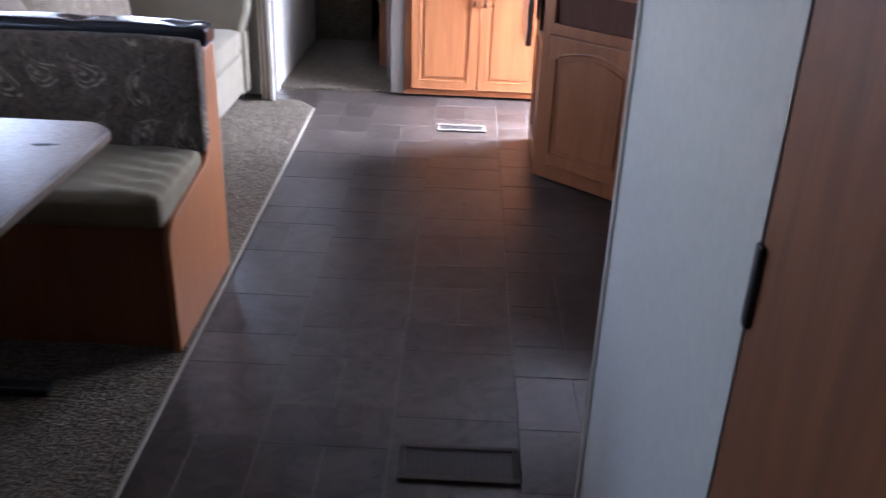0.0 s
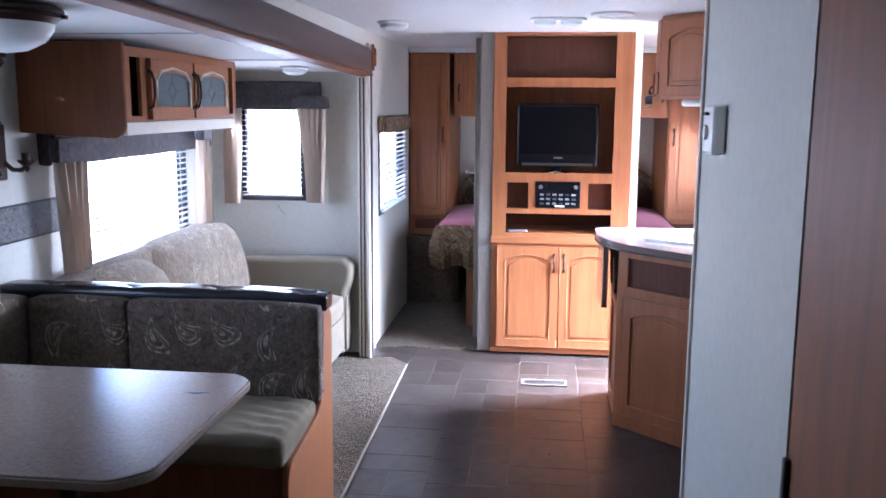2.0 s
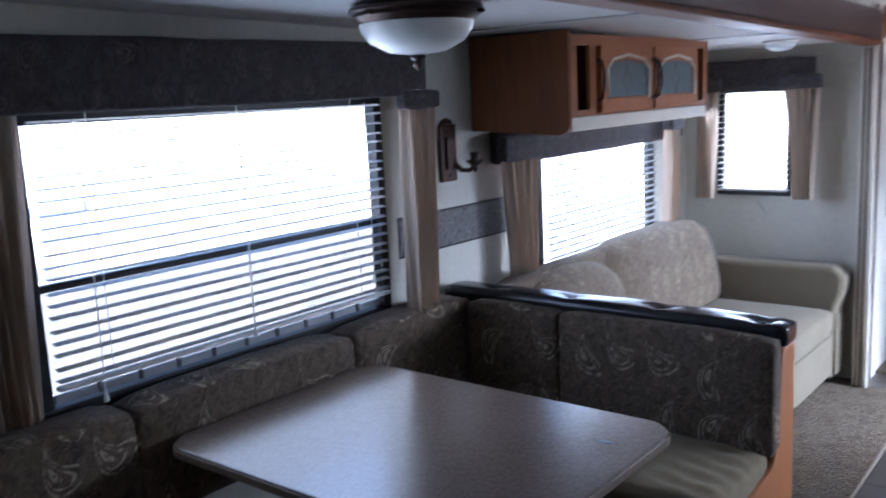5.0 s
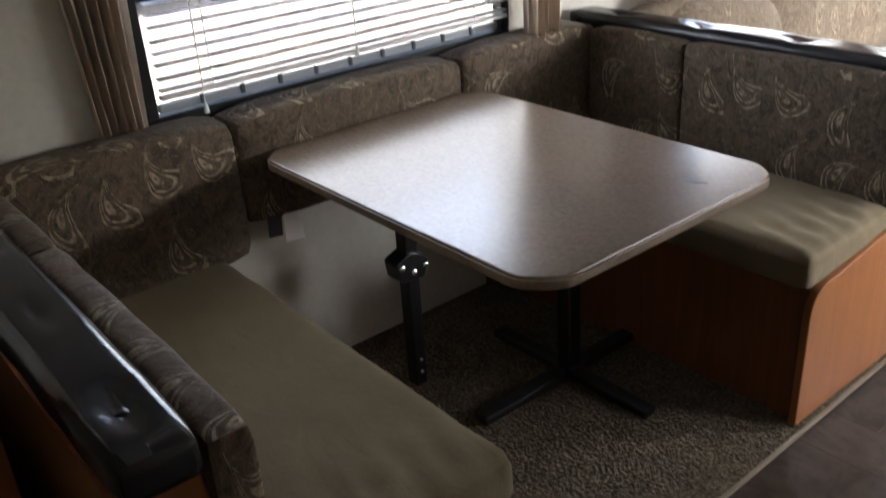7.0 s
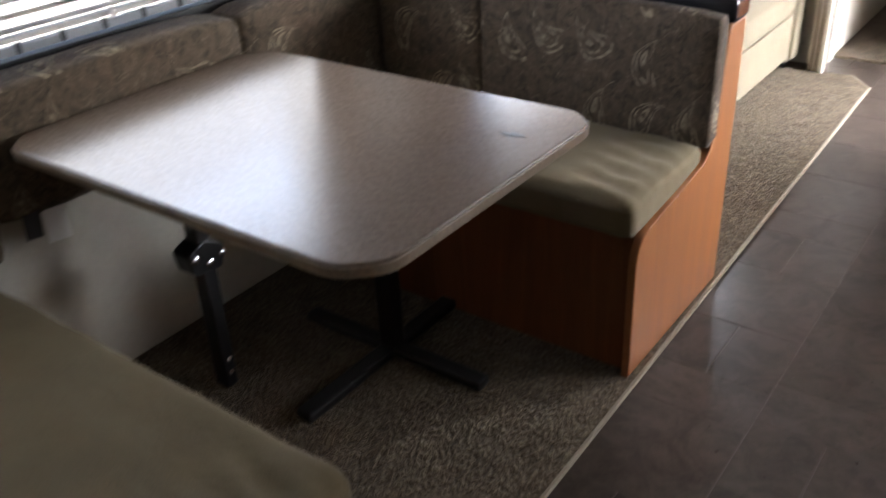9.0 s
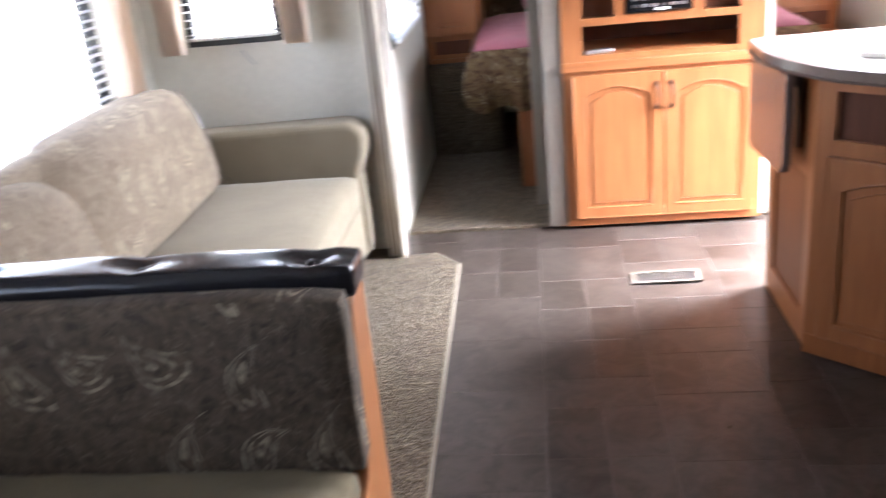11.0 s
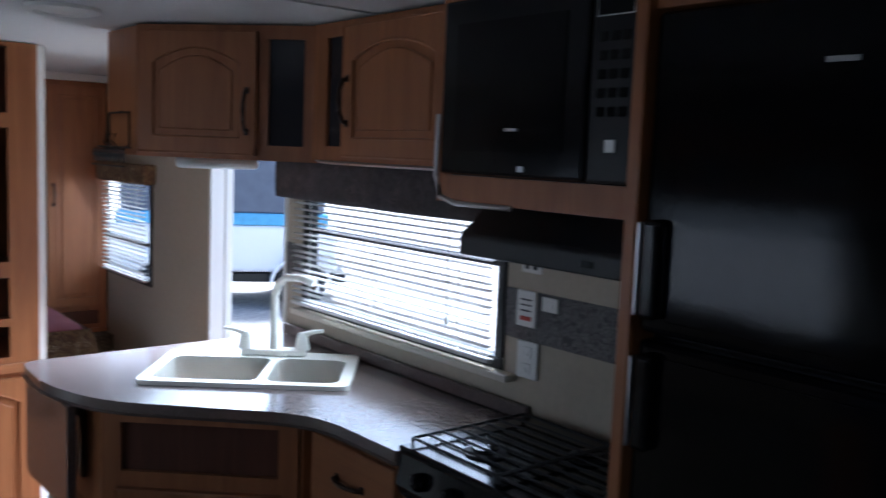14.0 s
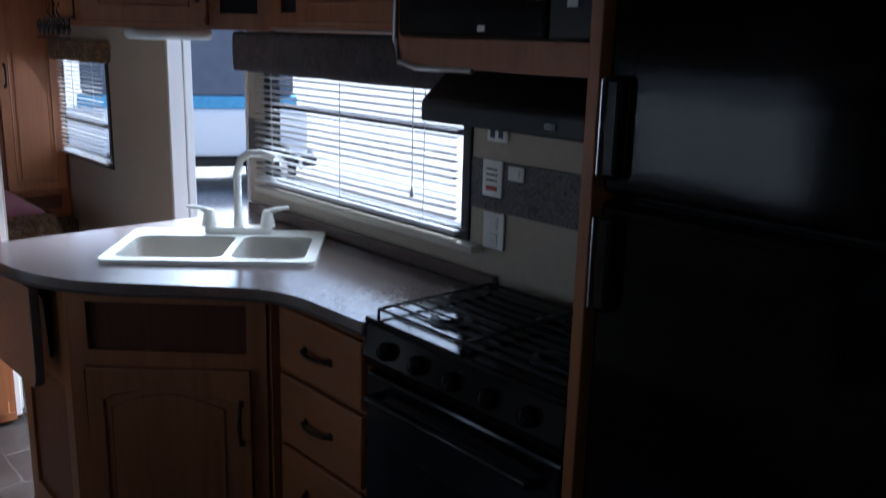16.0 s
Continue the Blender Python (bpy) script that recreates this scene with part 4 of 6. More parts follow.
def sofa_back(p, q, top, seed, round_off, low):
    """A tall rounded back cushion that leans on the frame."""
    b = bmesh.new()
    n, m = 16, 14
    rings = []
    for i in range(n + 1):
        t = i / n
        y = p + (q - p) * t
        edge = 1 - abs(2 * t - 1) ** round_off
        h = (top - 0.41) * (low + (1 - low) * edge ** 0.5)
        ring = []
        for k in range(m):
            a = 2 * math.pi * k / m
            cx, cz = math.cos(a), math.sin(a)
            rx = 0.125 * (0.55 + 0.45 * edge)
            px = rx * abs(cx) ** 0.7 * (1 if cx > 0 else -1)
            pz = h / 2 * abs(cz) ** 0.75 * (1 if cz > 0 else -1)
            z = 0.41 + h / 2 + pz
            x = -1.285 - (z - 0.41) * 0.22 + px + 0.006 * noise.noise(Vector((y * 6, z * 6, seed)))
            ring.append(b.verts.new((max(x, XS + 0.075), y, z)))
        rings.append(ring)
    for r, s in zip(rings, rings[1:]):
        for k in range(m):
            b.faces.new((r[k], r[(k + 1) % m], s[(k + 1) % m], s[k]))
    b.faces.new(rings[0][::-1])
    b.faces.new(rings[-1])
    return b


for k, (p, q, t, r, w) in enumerate(((2.90, 3.76, 0.845, 2.6, 0.45), (3.60, 4.74, 0.875, 5.0, 0.72))):
    shape = sofa_back(p, q, t, k * 7, r, w)
    shape.verts.ensure_lookup_table()
    seam = [shape.verts[15 * 14 + a].co.copy() for a in (12, 13, 0, 1, 2, 3, 4)]
    c = part("back_cushion", shape, SOFA_PAT, sofa)
    part("piping", tube(seam, 0.006, seg=6), BROWN_TRIM, c, "dark piping along the cushion edge")
for k, (p, q) in enumerate(((2.85, 2.985), (4.755, 4.915))):
    arm = prism(rounded([(XS + 0.06, 0.05), (SX - 0.008, 0.05), (SX - 0.002, 0.40), (SX + 0.040, 0.50), (SX + 0.046, 0.59), (SX - 0.015, 0.635), (XS + 0.06, 0.622)], [0.01, 0.02, 0.06, 0.035, 0.035, 0.03, 0.03]), p, q, "y", 0.03, 4)
    part("arm", arm, SOFA_F, sofa)
    part("arm_front", cushion(SX - 0.012, SX + 0.012, p + 0.02, q - 0.02, 0.07, 0.40, 0.010, 0.004, 5, k), SOFA_F, sofa)
for x in (XS + 0.15, SX - 0.06):
    for y in (2.9, 4.85):
        part("foot", box(x - 0.025, x + 0.025, y - 0.025, y + 0.025, 0.0, 0.062, 0.004), BLACK, sofa)
part("skirt_seam", tube([(SX - 0.008, 2.99, 0.285), (SX - 0.008, 4.74, 0.285)], 0.005, seg=6), SOFA_F, sofa)


# ---- cabinet pieces ----
def plate(outer, holes, z0, z1):
    """A flat plate with holes, from loops of (x, y)."""
    b = bmesh.new()
    sides = []
    for z in (z0, z1):
        edges = []
        for loop in (outer, *holes):
            vs = [b.verts.new((p[0], p[1], z)) for p in loop]
            edges += [b.edges.new((vs[i], vs[(i + 1) % len(vs)])) for i in range(len(vs))]
            sides.append(vs)
        bmesh.ops.triangle_fill(b, edges=edges, use_beauty=True)
    k = len(sides) // 2
    for lo, hi in zip(sides[:k], sides[k:]):
        for i in range(len(lo)):
            j = (i + 1) % len(lo)
            b.faces.new((lo[i], lo[j], hi[j], hi[i]))
    return b


def arch_door(parent, w, h, mat=None, handle=0, glass=False, horizontal=False, local=None, arch=True):
    """A frame-and-panel door in the parent's frame: local maps (u right, d out, z up) to it. handle: -1, 0, +1."""
    mat = mat or OAK
    f = 0.05
    rise = 0.045 if arch and h > 0.3 else 0.02 if arch else 0.0
    inner = [(f, f), (w - f, f), (w - f, h - f - rise)]
    inner += [(w - f - k / 10 * (w - 2 * f), h - f - rise + rise * math.sin(math.pi * k / 10) ** 0.8) for k in range(1, 10)]
    inner.append((f, h - f - rise))
    outer = plate(rounded([(0, 0), (w, 0), (w, h), (0, h)], 0.004, 2), [inner], 0.0, 0.020)
    outer.transform(Matrix(((1, 0, 0, 0), (0, 0, 1, 0), (0, 1, 0, 0), (0, 0, 0, 1))))
    tube([(p[0], 0.017, p[1]) for p in inner + inner[:1]], 0.0048, outer, 6)
    tube([(0.004, 0.016, 0.004), (w - 0.004, 0.016, 0.004), (w - 0.004, 0.016, h - 0.004), (0.004, 0.016, h - 0.004), (0.004, 0.016, 0.004)], 0.0055, outer, 6)
    outer.transform(local)
    d = part("door", outer, mat, parent, local=True)
    pan = prism([(f - 0.004, f - 0.004), (w - f + 0.004, f - 0.004), (w - f + 0.004, h - f), (f - 0.004, h - f)], 0.005, 0.0135, "y")
    if glass:
        pan.transform(local)
        part("glass_pane", pan, SKY_GLASS, d, "leaded glass pane with sky reflection in its blue-grey colour", local=True)
        lead = bmesh.new()
        cx, cz, s = w / 2, h / 2 - 0.005, min(w, h) * 0.17
        for a, c in (((f, cz), (cx - s, cz)), ((cx + s, cz), (w - f, cz)), ((cx, f), (cx, cz - s)), ((cx, cz + s), (cx, h - f)),
                     ((cx - s, cz), (cx, cz + s)), ((cx, cz + s), (cx + s, cz)), ((cx + s, cz), (cx, cz - s)), ((cx, cz - s), (cx - s, cz))):
            tube([(a[0], 0.013, a[1]), (c[0], 0.013, c[1])], 0.0018, lead, 6)
        lead.transform(local)
        part("lead_line", lead, LEAD, d, local=True)
    else:
        pan.transform(local)
        part("panel", pan, mat, d, local=True)
        raised = bmesh.new()
        rp = [(f + 0.022, f + 0.022), (w - f - 0.022, f + 0.022), (w - f - 0.022, h - f - rise - 0.022)]
        for k in range(1, 10):
            t = k / 10
            rp.append((w - f - 0.022 - t * (w - 2 * f - 0.044), h - f - rise - 0.022 + rise * math.sin(math.pi * t)))
        rp.append((f + 0.022, h - f - rise - 0.022))
        prism(rp, 0.0134, 0.0175, "y", 0.004, 1, bm=raised)
        raised.transform(local)
        part("raised_field", raised, mat, d, local=True)
    if handle:
        u = f * 0.5 if handle < 0 else w - f * 0.5
        z = handle_z(h)
        pull(d, u, z, local, vertical=True)
    return d


def handle_z(h):
    return h * 0.5


def pull(parent, u, z, local, vertical=True, length=0.10):
    """A dark bronze bow pull."""
    k = length / 2
    pts = [(-k, 0.018), (-k * 0.9, 0.034), (-k * 0.45, 0.044), (0, 0.046), (k * 0.45, 0.044), (k * 0.9, 0.034), (k, 0.018)]
    line = [(u, d, z + a) if vertical else (u + a, d, z) for a, d in pts]
    b = tube(line, [0.007, 0.006, 0.0055, 0.007, 0.0055, 0.006, 0.007], seg=8)
    for a in (-k, k):
        c = (u, 0.0205, z + a) if vertical else (u + a, 0.0205, z)
        box(c[0] - 0.008, c[0] + 0.008, 0.0185, 0.0225, c[2] - 0.010, c[2] + 0.010, 0.002, bm=b)
    b.transform(local)
    return part("handle", b, BRONZE, parent, "dark bronze bow handle", local=True)


def facing(origin, out, z0):
    """Maps (u, d, z) to the world for a front whose lower left corner is origin, as seen by someone who looks at it; out is the way it faces, in degrees about z from -y."""
    return pose(origin[0], origin[1], z0, 0, 0, out) @ Matrix.Diagonal((1, -1, 1, 1))


# ---- television cabinet ----
CX0, CX1, CD = 0.175, 1.01, 0.42
tvc = thing("media_cabinet", "tall honey-oak media cabinet with open shelves and two doors", "cabinet", ((CX0 + CX1) / 2, YC + CD / 2, 0))
O = [(0.262, 0.905, 1.70, 1.945), (0.262, 0.905, 1.135, 1.645), (0.275, 0.405, 0.915, 1.075), (0.765, 0.905, 0.915, 1.075), (0.447, 0.720, 0.92, 1.085), (0.272, 0.905, 0.765, 0.885)]
part("face_frame", wall_with_holes("y", YC, 0.02, CX0 + 0.012, CX1, 0.012, ZC - 0.003, O), OAK, tvc, smooth=False)
part("body", box(CX0 + 0.014, CX1 - 0.002, YC + 0.0205, YC + 0.06, 0.012, 0.74), OAK, tvc)
for s in ((CX0 + 0.012, CX0 + 0.03), (CX1 - 0.018, CX1)):
    part("side_panel", box(*s, YC + 0.0205, YC + CD, 0.012, ZC - 0.004), OAK, tvc)
# One oak stain throughout: darker back and upper-shelf wood puts recess shade into colour.
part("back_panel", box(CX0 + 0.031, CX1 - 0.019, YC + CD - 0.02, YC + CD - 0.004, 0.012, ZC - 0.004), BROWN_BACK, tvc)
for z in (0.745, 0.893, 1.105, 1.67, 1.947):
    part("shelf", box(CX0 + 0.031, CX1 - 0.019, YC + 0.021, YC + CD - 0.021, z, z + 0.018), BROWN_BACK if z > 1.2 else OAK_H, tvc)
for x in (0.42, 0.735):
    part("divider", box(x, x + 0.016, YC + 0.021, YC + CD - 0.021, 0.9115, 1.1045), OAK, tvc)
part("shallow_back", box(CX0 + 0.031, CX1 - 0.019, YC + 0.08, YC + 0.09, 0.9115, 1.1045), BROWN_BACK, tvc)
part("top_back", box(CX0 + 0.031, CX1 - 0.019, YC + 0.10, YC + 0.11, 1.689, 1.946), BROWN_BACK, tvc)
part("tv_back", box(CX0 + 0.031, CX1 - 0.019, YC + 0.26, YC + 0.27, 1.124, 1.669), CHERRY, tvc)
part("worktop_edge", box(CX0 + 0.006, CX1 + 0.008, YC - 0.014, YC - 0.0005, 0.70, 0.742, 0.005), OAK_H, tvc)
part("plinth", box(CX0 + 0.012, CX1, YC - 0.006, YC - 0.0005, 0.0125, 0.045, 0.002), OAK_H, tvc)
for u, hd in ((0.222, 1), (0.6035, -1)):
    d = arch_door(tvc, 0.378, 0.635, handle=0, local=PLACE[tvc].inverted() @ facing((u, YC - 0.001), 0, 0.05))
    pull(d, 0.378 - 0.028 if hd > 0 else 0.028, 0.535, PLACE[tvc].inverted() @ facing((u, YC - 0.001), 0, 0.05))
tv = thing("television", "black flat-panel television on a dark stand", "television", (0.59, YC + 0.10, 1.124))
part("screen_frame", box(0.326, 0.820, YC + 0.055, YC + 0.105, 1.168, 1.550, 0.012, 3), BLACK_G, tv)
part("screen", box(0.350, 0.796, YC + 0.0525, YC + 0.0545, 1.245, 1.530), SCREEN, tv, "dark glossy screen")
part("maker_badge", box(0.552, 0.606, YC + 0.051, YC + 0.0545, 1.219, 1.229, 0.001), SILVER, tv, "small silver badge bar")
part("speaker_strip", box(0.36, 0.79, YC + 0.0525, YC + 0.0545, 1.175, 1.192), DARKGREY, tv)
part("stand_neck", box(0.545, 0.605, YC + 0.07, YC + 0.10, 1.14, 1.165, 0.006), BLACK_G, tv)
part("stand_foot", lathe([(0.12, 0.0), (0.12, 0.006), (0.04, 0.018), (0.03, 0.02)], (0.575, YC + 0.12, 1.1235)), BLACK_G, tv)
cab = thing("antenna_cable", "loose grey antenna cable behind the television", "cable", (0.58, YC + 0.06, 1.124))
part("cable", tube([(0.585, YC + 0.24, 1.64), (0.586, YC + 0.22, 1.58), (0.585, YC + 0.15, 1.55)], 0.004, seg=6), DARKGREY, cab)
part("loop", tube([(0.46, YC + 0.03, 1.129), (0.52, YC + 0.025, 1.131), (0.57, YC + 0.035, 1.142), (0.62, YC + 0.03, 1.129), (0.67, YC + 0.028, 1.135), (0.70, YC + 0.04, 1.129)], 0.0035, seg=6), SILVER, cab)
st = thing("car_stereo", "black built-in stereo with rows of silver buttons", "stereo", (0.585, YC, 0.92))
part("faceplate", box(0.452, 0.716, YC - 0.012, YC + 0.075, 0.924, 1.082, 0.006), BLACK_G, st)
part("display", box(0.52, 0.65, YC - 0.0145, YC - 0.012, 1.035, 1.066), SCREEN, st)
for r in range(3):
    for c in range(6):
        part("button", box(0.475 + c * 0.038, 0.500 + c * 0.038, YC - 0.017, YC - 0.0115, 0.945 + r * 0.027, 0.957 + r * 0.027, 0.002), SILVER if (r + c) % 3 else DARKGREY, st)
for u in (0.48, 0.69):
    part("knob", lathe([(0.012, 0.0), (0.013, 0.010)], (u, YC - 0.022, 1.050), axis="y", seg=16), SILVER, st)
part("disc_slot", box(0.565, 0.625, YC - 0.0150, YC - 0.0115, 0.930, 0.941, 0.003), PAPER, st, "white slot cover")
rem = thing("remote_control", "slim silver remote control on the open shelf", "remote", (0.35, YC + 0.07, 0.764))
part("body", prism(rounded([(0.285, YC + 0.028), (0.405, YC + 0.05), (0.40, YC + 0.085), (0.28, YC + 0.063)], 0.01), 0.7642, 0.779, "z", 0.003), SILVER, rem)
# passage panels on either side of the cabinet
single("passage_panel", box(0.105, CX0 + 0.009, YC + 0.012, 5.47, 0.013, ZC), GREYPANEL, "grey-brown wall end beside the media cabinet", "wall", kind="structure", smooth=False)
sd = thing("sliding_door", "grey folded passage door edge with white pull", "door", (0.07, 5.45, 0.013), kind="structure")
part("leaf", box(0.05, 0.102, 5.40, 5.49, 0.013, ZC - 0.01, 0.006), GREYPANEL, sd)
part("pull", tube([(0.05, 5.44, 1.10), (0.02, 5.42, 1.105), (-0.005, 5.41, 1.12), (0.0, 5.40, 1.10)], 0.005, seg=6), WHITE, sd, "white hook")
single("passage_trim", box(CX1 + 0.003, CX1 + 0.03, YC + 0.03, YC + 0.30, 0.013, ZC, 0.004), WHITE, "white upright trim beside the media cabinet", "trim", kind="structure")
single("passage_panel_right", box(CX1 + 0.032, CX1 + 0.055, YC + 0.10, 5.47, 0.013, ZC), WALL, "pale wall end beside the media cabinet", "wall", kind="structure", smooth=False)


# ---- slide-out overhead cabinet, lamps, sconce ----
OX, OY0, OY1, OZ0 = -1.095, 2.955, 4.19, 1.40
ohc = thing("overhead_cabinet", "oak overhead cabinet with two arched leaded-glass doors", "cabinet", (-1.3, 3.57, OZ0))
part("side_panel", prism(rounded([(XS + 0.002, OZ0 + 0.02), (OX - 0.03, OZ0), (OX, OZ0 + 0.03), (OX, ZS + 0.012), (XS + 0.002, ZS + 0.012)], [0.01, 0.02, 0.02, 0, 0]), OY0, OY0 + 0.018, "y", 0.002), CHERRY, ohc)
part("far_side_panel", prism(rounded([(XS + 0.002, OZ0 + 0.02), (OX - 0.03, OZ0), (OX, OZ0 + 0.03), (OX, ZS + 0.012), (XS + 0.002, ZS + 0.012)], [0.01, 0.02, 0.02, 0, 0]), OY1 - 0.018, OY1, "y", 0.002), CHERRY, ohc)
part("bottom", box(XS + 0.002, OX - 0.02, OY0 + 0.019, OY1 - 0.019, OZ0 + 0.022, OZ0 + 0.036), OAK_Y, ohc)
part("bottom_rail", box(OX - 0.018, OX - 0.001, OY0 + 0.019, OY1 - 0.019, OZ0 + 0.012, OZ0 + 0.062, 0.003), CREAM, ohc, "pale light rail under the doors")
part("face_frame", wall_with_holes("x", OX - 0.016, 0.015, OY0 + 0.019, OY1 - 0.019, OZ0 + 0.064, ZS - 0.002, [(OY0 + 0.06, OY0 + 0.15, OZ0 + 0.085, ZS - 0.04), (OY1 - 0.11, OY1 - 0.05, OZ0 + 0.085, ZS - 0.04), (OY0 + 0.26, OY1 - 0.18, OZ0 + 0.09, ZS - 0.05)]), OAK_Y, ohc, smooth=False)
part("inner_back", box(OX - 0.10, OX - 0.09, OY0 + 0.02, OY1 - 0.02, OZ0 + 0.04, ZS - 0.002), BROWN_BACK, ohc)
for y0, hd in ((OY0 + 0.20, 0.0), (OY0 + 0.645, 0.0)):
    loc = PLACE[ohc].inverted() @ facing((OX + 0.0005, y0), 90, OZ0 + 0.07)
    d = arch_door(ohc, 0.43, 0.245, glass=True, local=loc)
    part("arch_moulding", (lambda b: (b.transform(loc), b)[1])(tube([(0.045, 0.022, 0.045), (0.045, 0.022, 0.16), (0.09, 0.022, 0.195), (0.215, 0.022, 0.212), (0.34, 0.022, 0.195), (0.385, 0.022, 0.16), (0.385, 0.022, 0.045)], 0.006, seg=6)), CREAM, d, "pale arched bead round the glass", local=True)
loc = PLACE[ohc].inverted() @ facing((OX + 0.0005, OY0), 90, OZ0 + 0.07)
for u in (0.175, 0.622, 0.652):
    pull(ohc, u, 0.12, loc, True, 0.15)

LX, LY, LZ = -0.975, 2.0, ZS + 0.043
dl = thing("ceiling_lamp", "bronze-rimmed flush ceiling lamp with frosted glass bowl", "ceiling lamp", (LX, LY, LZ))
part("canopy", lathe([(0.150, 0.0), (0.172, -0.012), (0.174, -0.020), (0.163, -0.026), (0.166, -0.034), (0.152, -0.046), (0.15, -0.05)], (LX, LY, LZ)), BRONZE, dl)
part("shade", lathe([(0.150, -0.040), (0.146, -0.066), (0.122, -0.098), (0.074, -0.122), (0.012, -0.130)], (LX, LY, LZ)), FROST, dl, "white frosted glass bowl")
part("finial", lathe([(0.018, -0.128), (0.021, -0.137), (0.010, -0.145), (0.014, -0.155), (0.004, -0.168)], (LX, LY, LZ), seg=16), BRONZE, dl)
for k in range(3):
    a = k * 2.094 + 0.4
    part("thumb_screw", lathe([(0.006, 0.0), (0.006, 0.016)], (LX + 0.165 * math.cos(a), LY + 0.165 * math.sin(a), LZ - 0.03), axis="x", seg=10), BRONZE, dl)


def puck_light(x, y, z, r, label):
    p = thing("dome_light", label, "ceiling light", (x, y, z), group="dome lights")
    part("trim_ring", lathe([(r, 0.0), (r * 1.02, -0.008), (r * 0.9, -0.014), (r * 0.88, -0.014)], (x, y, z)), WHITE, p)
    part("lens", lathe([(r * 0.87, -0.010), (r * 0.80, -0.03), (r * 0.5, -0.043), (0.004, -0.047)], (x, y, z)), FROST, p)
    return p


puck_light(-0.87, 4.50, ZS - 0.018, 0.078, "round white dome light on the slide-out ceiling")
puck_light(-0.30, 4.40, ZC, 0.09, "round white dome light on the ceiling")
puck_light(0.15, 6.35, ZC, 0.05, "small round bedroom ceiling light")
du = thing("double_light", "oval white double ceiling light with clear lenses", "ceiling light", (0.55, 4.25, ZC))
part("housing", prism(rounded([(0.41, 4.19), (0.69, 4.19), (0.69, 4.31), (0.41, 4.31)], 0.055, 6), ZC - 0.014, ZC, "z", 0.005), WHITE, du)
for x in (0.485, 0.615):
    part("lens", lathe([(0.055, -0.014), (0.05, -0.030), (0.03, -0.042), (0.003, -0.045)], (x, 4.25, ZC), seg=20), FROST, du)
sm = thing("ceiling_vent", "small white round ceiling vent ring", "vent", (0.80, 4.02, ZC))
part("ring", lathe([(0.10, 0.0), (0.10, -0.010), (0.075, -0.016), (0.07, -0.008)], (0.80, 4.02, ZC)), WHITE, sm)
part("core", lathe([(0.055, -0.002), (0.055, -0.012), (0.01, -0.014)], (0.80, 4.02, ZC), seg=20), WHITE, sm)
for y in (1.0, 3.4):
    single("ceiling_seam", box(XL, XR, y - 0.012, y + 0.012, ZC - 0.003, ZC + 0.001, 0.001), CEIL, "flat white strip over a ceiling joint", "trim", kind="structure")
for y in (2.75, 4.0):
    single("slide_ceiling_seam", box(XS, XL - 0.05, y - 0.006, y + 0.006, ZS - 0.0015 - 0.0243 * (y - 3.7), ZS + 0.003 - 0.0243 * (y - 3.7)), GREYW, "thin grey joint in the slide-out ceiling", "trim", kind="structure", smooth=False)

sc = thing("wall_sconce", "dark bronze wall sconce with an empty candle arm", "wall lamp", (XS, 2.80, 1.25))
part("backplate", prism(rounded([(2.745, 1.245), (2.835, 1.245), (2.835, 1.455), (2.745, 1.455)], 0.008), XS + 0.001, XS + 0.018, "x", 0.004), BRONZE, sc)
part("boss", box(XS + 0.019, XS + 0.03, 2.765, 2.815, 1.29, 1.41, 0.005), BRONZE, sc)
part("arm", tube([(XS + 0.03, 2.80, 1.315), (XS + 0.045, 2.825, 1.285), (XS + 0.065, 2.85, 1.282), (XS + 0.075, 2.866, 1.298)], 0.009, seg=8), BRONZE, sc)
part("drip_pan", lathe([(0.006, -0.022), (0.020, -0.014), (0.032, -0.002), (0.033, 0.004), (0.028, 0.002), (0.012, -0.004)], (XS + 0.075, 2.868, 1.316), seg=20), BRONZE, sc)
part("candle_cup", lathe([(0.012, 0.0), (0.017, 0.006), (0.016, 0.030), (0.019, 0.036), (0.014, 0.036), (0.012, 0.010)], (XS + 0.075, 2.868, 1.312), seg=18), BRONZE, sc)
part("finial", lathe([(0.008, 0.0), (0.012, -0.010), (0.004, -0.022)], (XS + 0.075, 2.868, 1.296), seg=14), BRONZE, sc)
for z in (1.268, 1.432):
    part("screw", lathe([(0.007, 0.0), (0.006, 0.004), (0.002, 0.006)], (XS + 0.018, 2.79, z), axis="x", seg=12), BRONZE, sc)
part("crest", prism(rounded([(2.752, 1.455), (2.828, 1.455), (2.815, 1.472), (2.79, 1.480), (2.765, 1.472)], 0.005), XS + 0.002, XS + 0.014, "x", 0.003), BRONZE, sc)


# ---- kitchen ----
SA = -38.1                                                   # turn of the corner sink
SU, SV = Vector((math.cos(radians(SA)), math.sin(radians(SA)))), Vector((-math.sin(radians(SA)), math.cos(radians(SA))))
SC = Vector((0.976, 3.972)) + SU * 0.3175 + SV * 0.21


def sxy(u, v):
    p = SC + SU * u + SV * v
    return (p.x, p.y)


hole = [sxy(*p) for p in rounded([(-0.295, -0.19), (0.295, -0.19), (0.295, 0.19), (-0.295, 0.19)], 0.03)]
CO = rounded([(XR - 0.002, 3.085), (1.285, 3.085), (1.275, 3.44), (0.845, 3.85), (0.765, 4.10), (0.775, 4.40), (XR - 0.002, 4.43)], [0, 0.01, 0.14, 0.12, 0.10, 0.06, 0], 7)
ctr = thing("countertop", "taupe laminate peninsula countertop with rounded end", "countertop", (1.3, 3.9, 0.868))
part("slab", plate(CO, [hole], 0.868, 0.905), COUNTER_M, ctr, smooth=True)
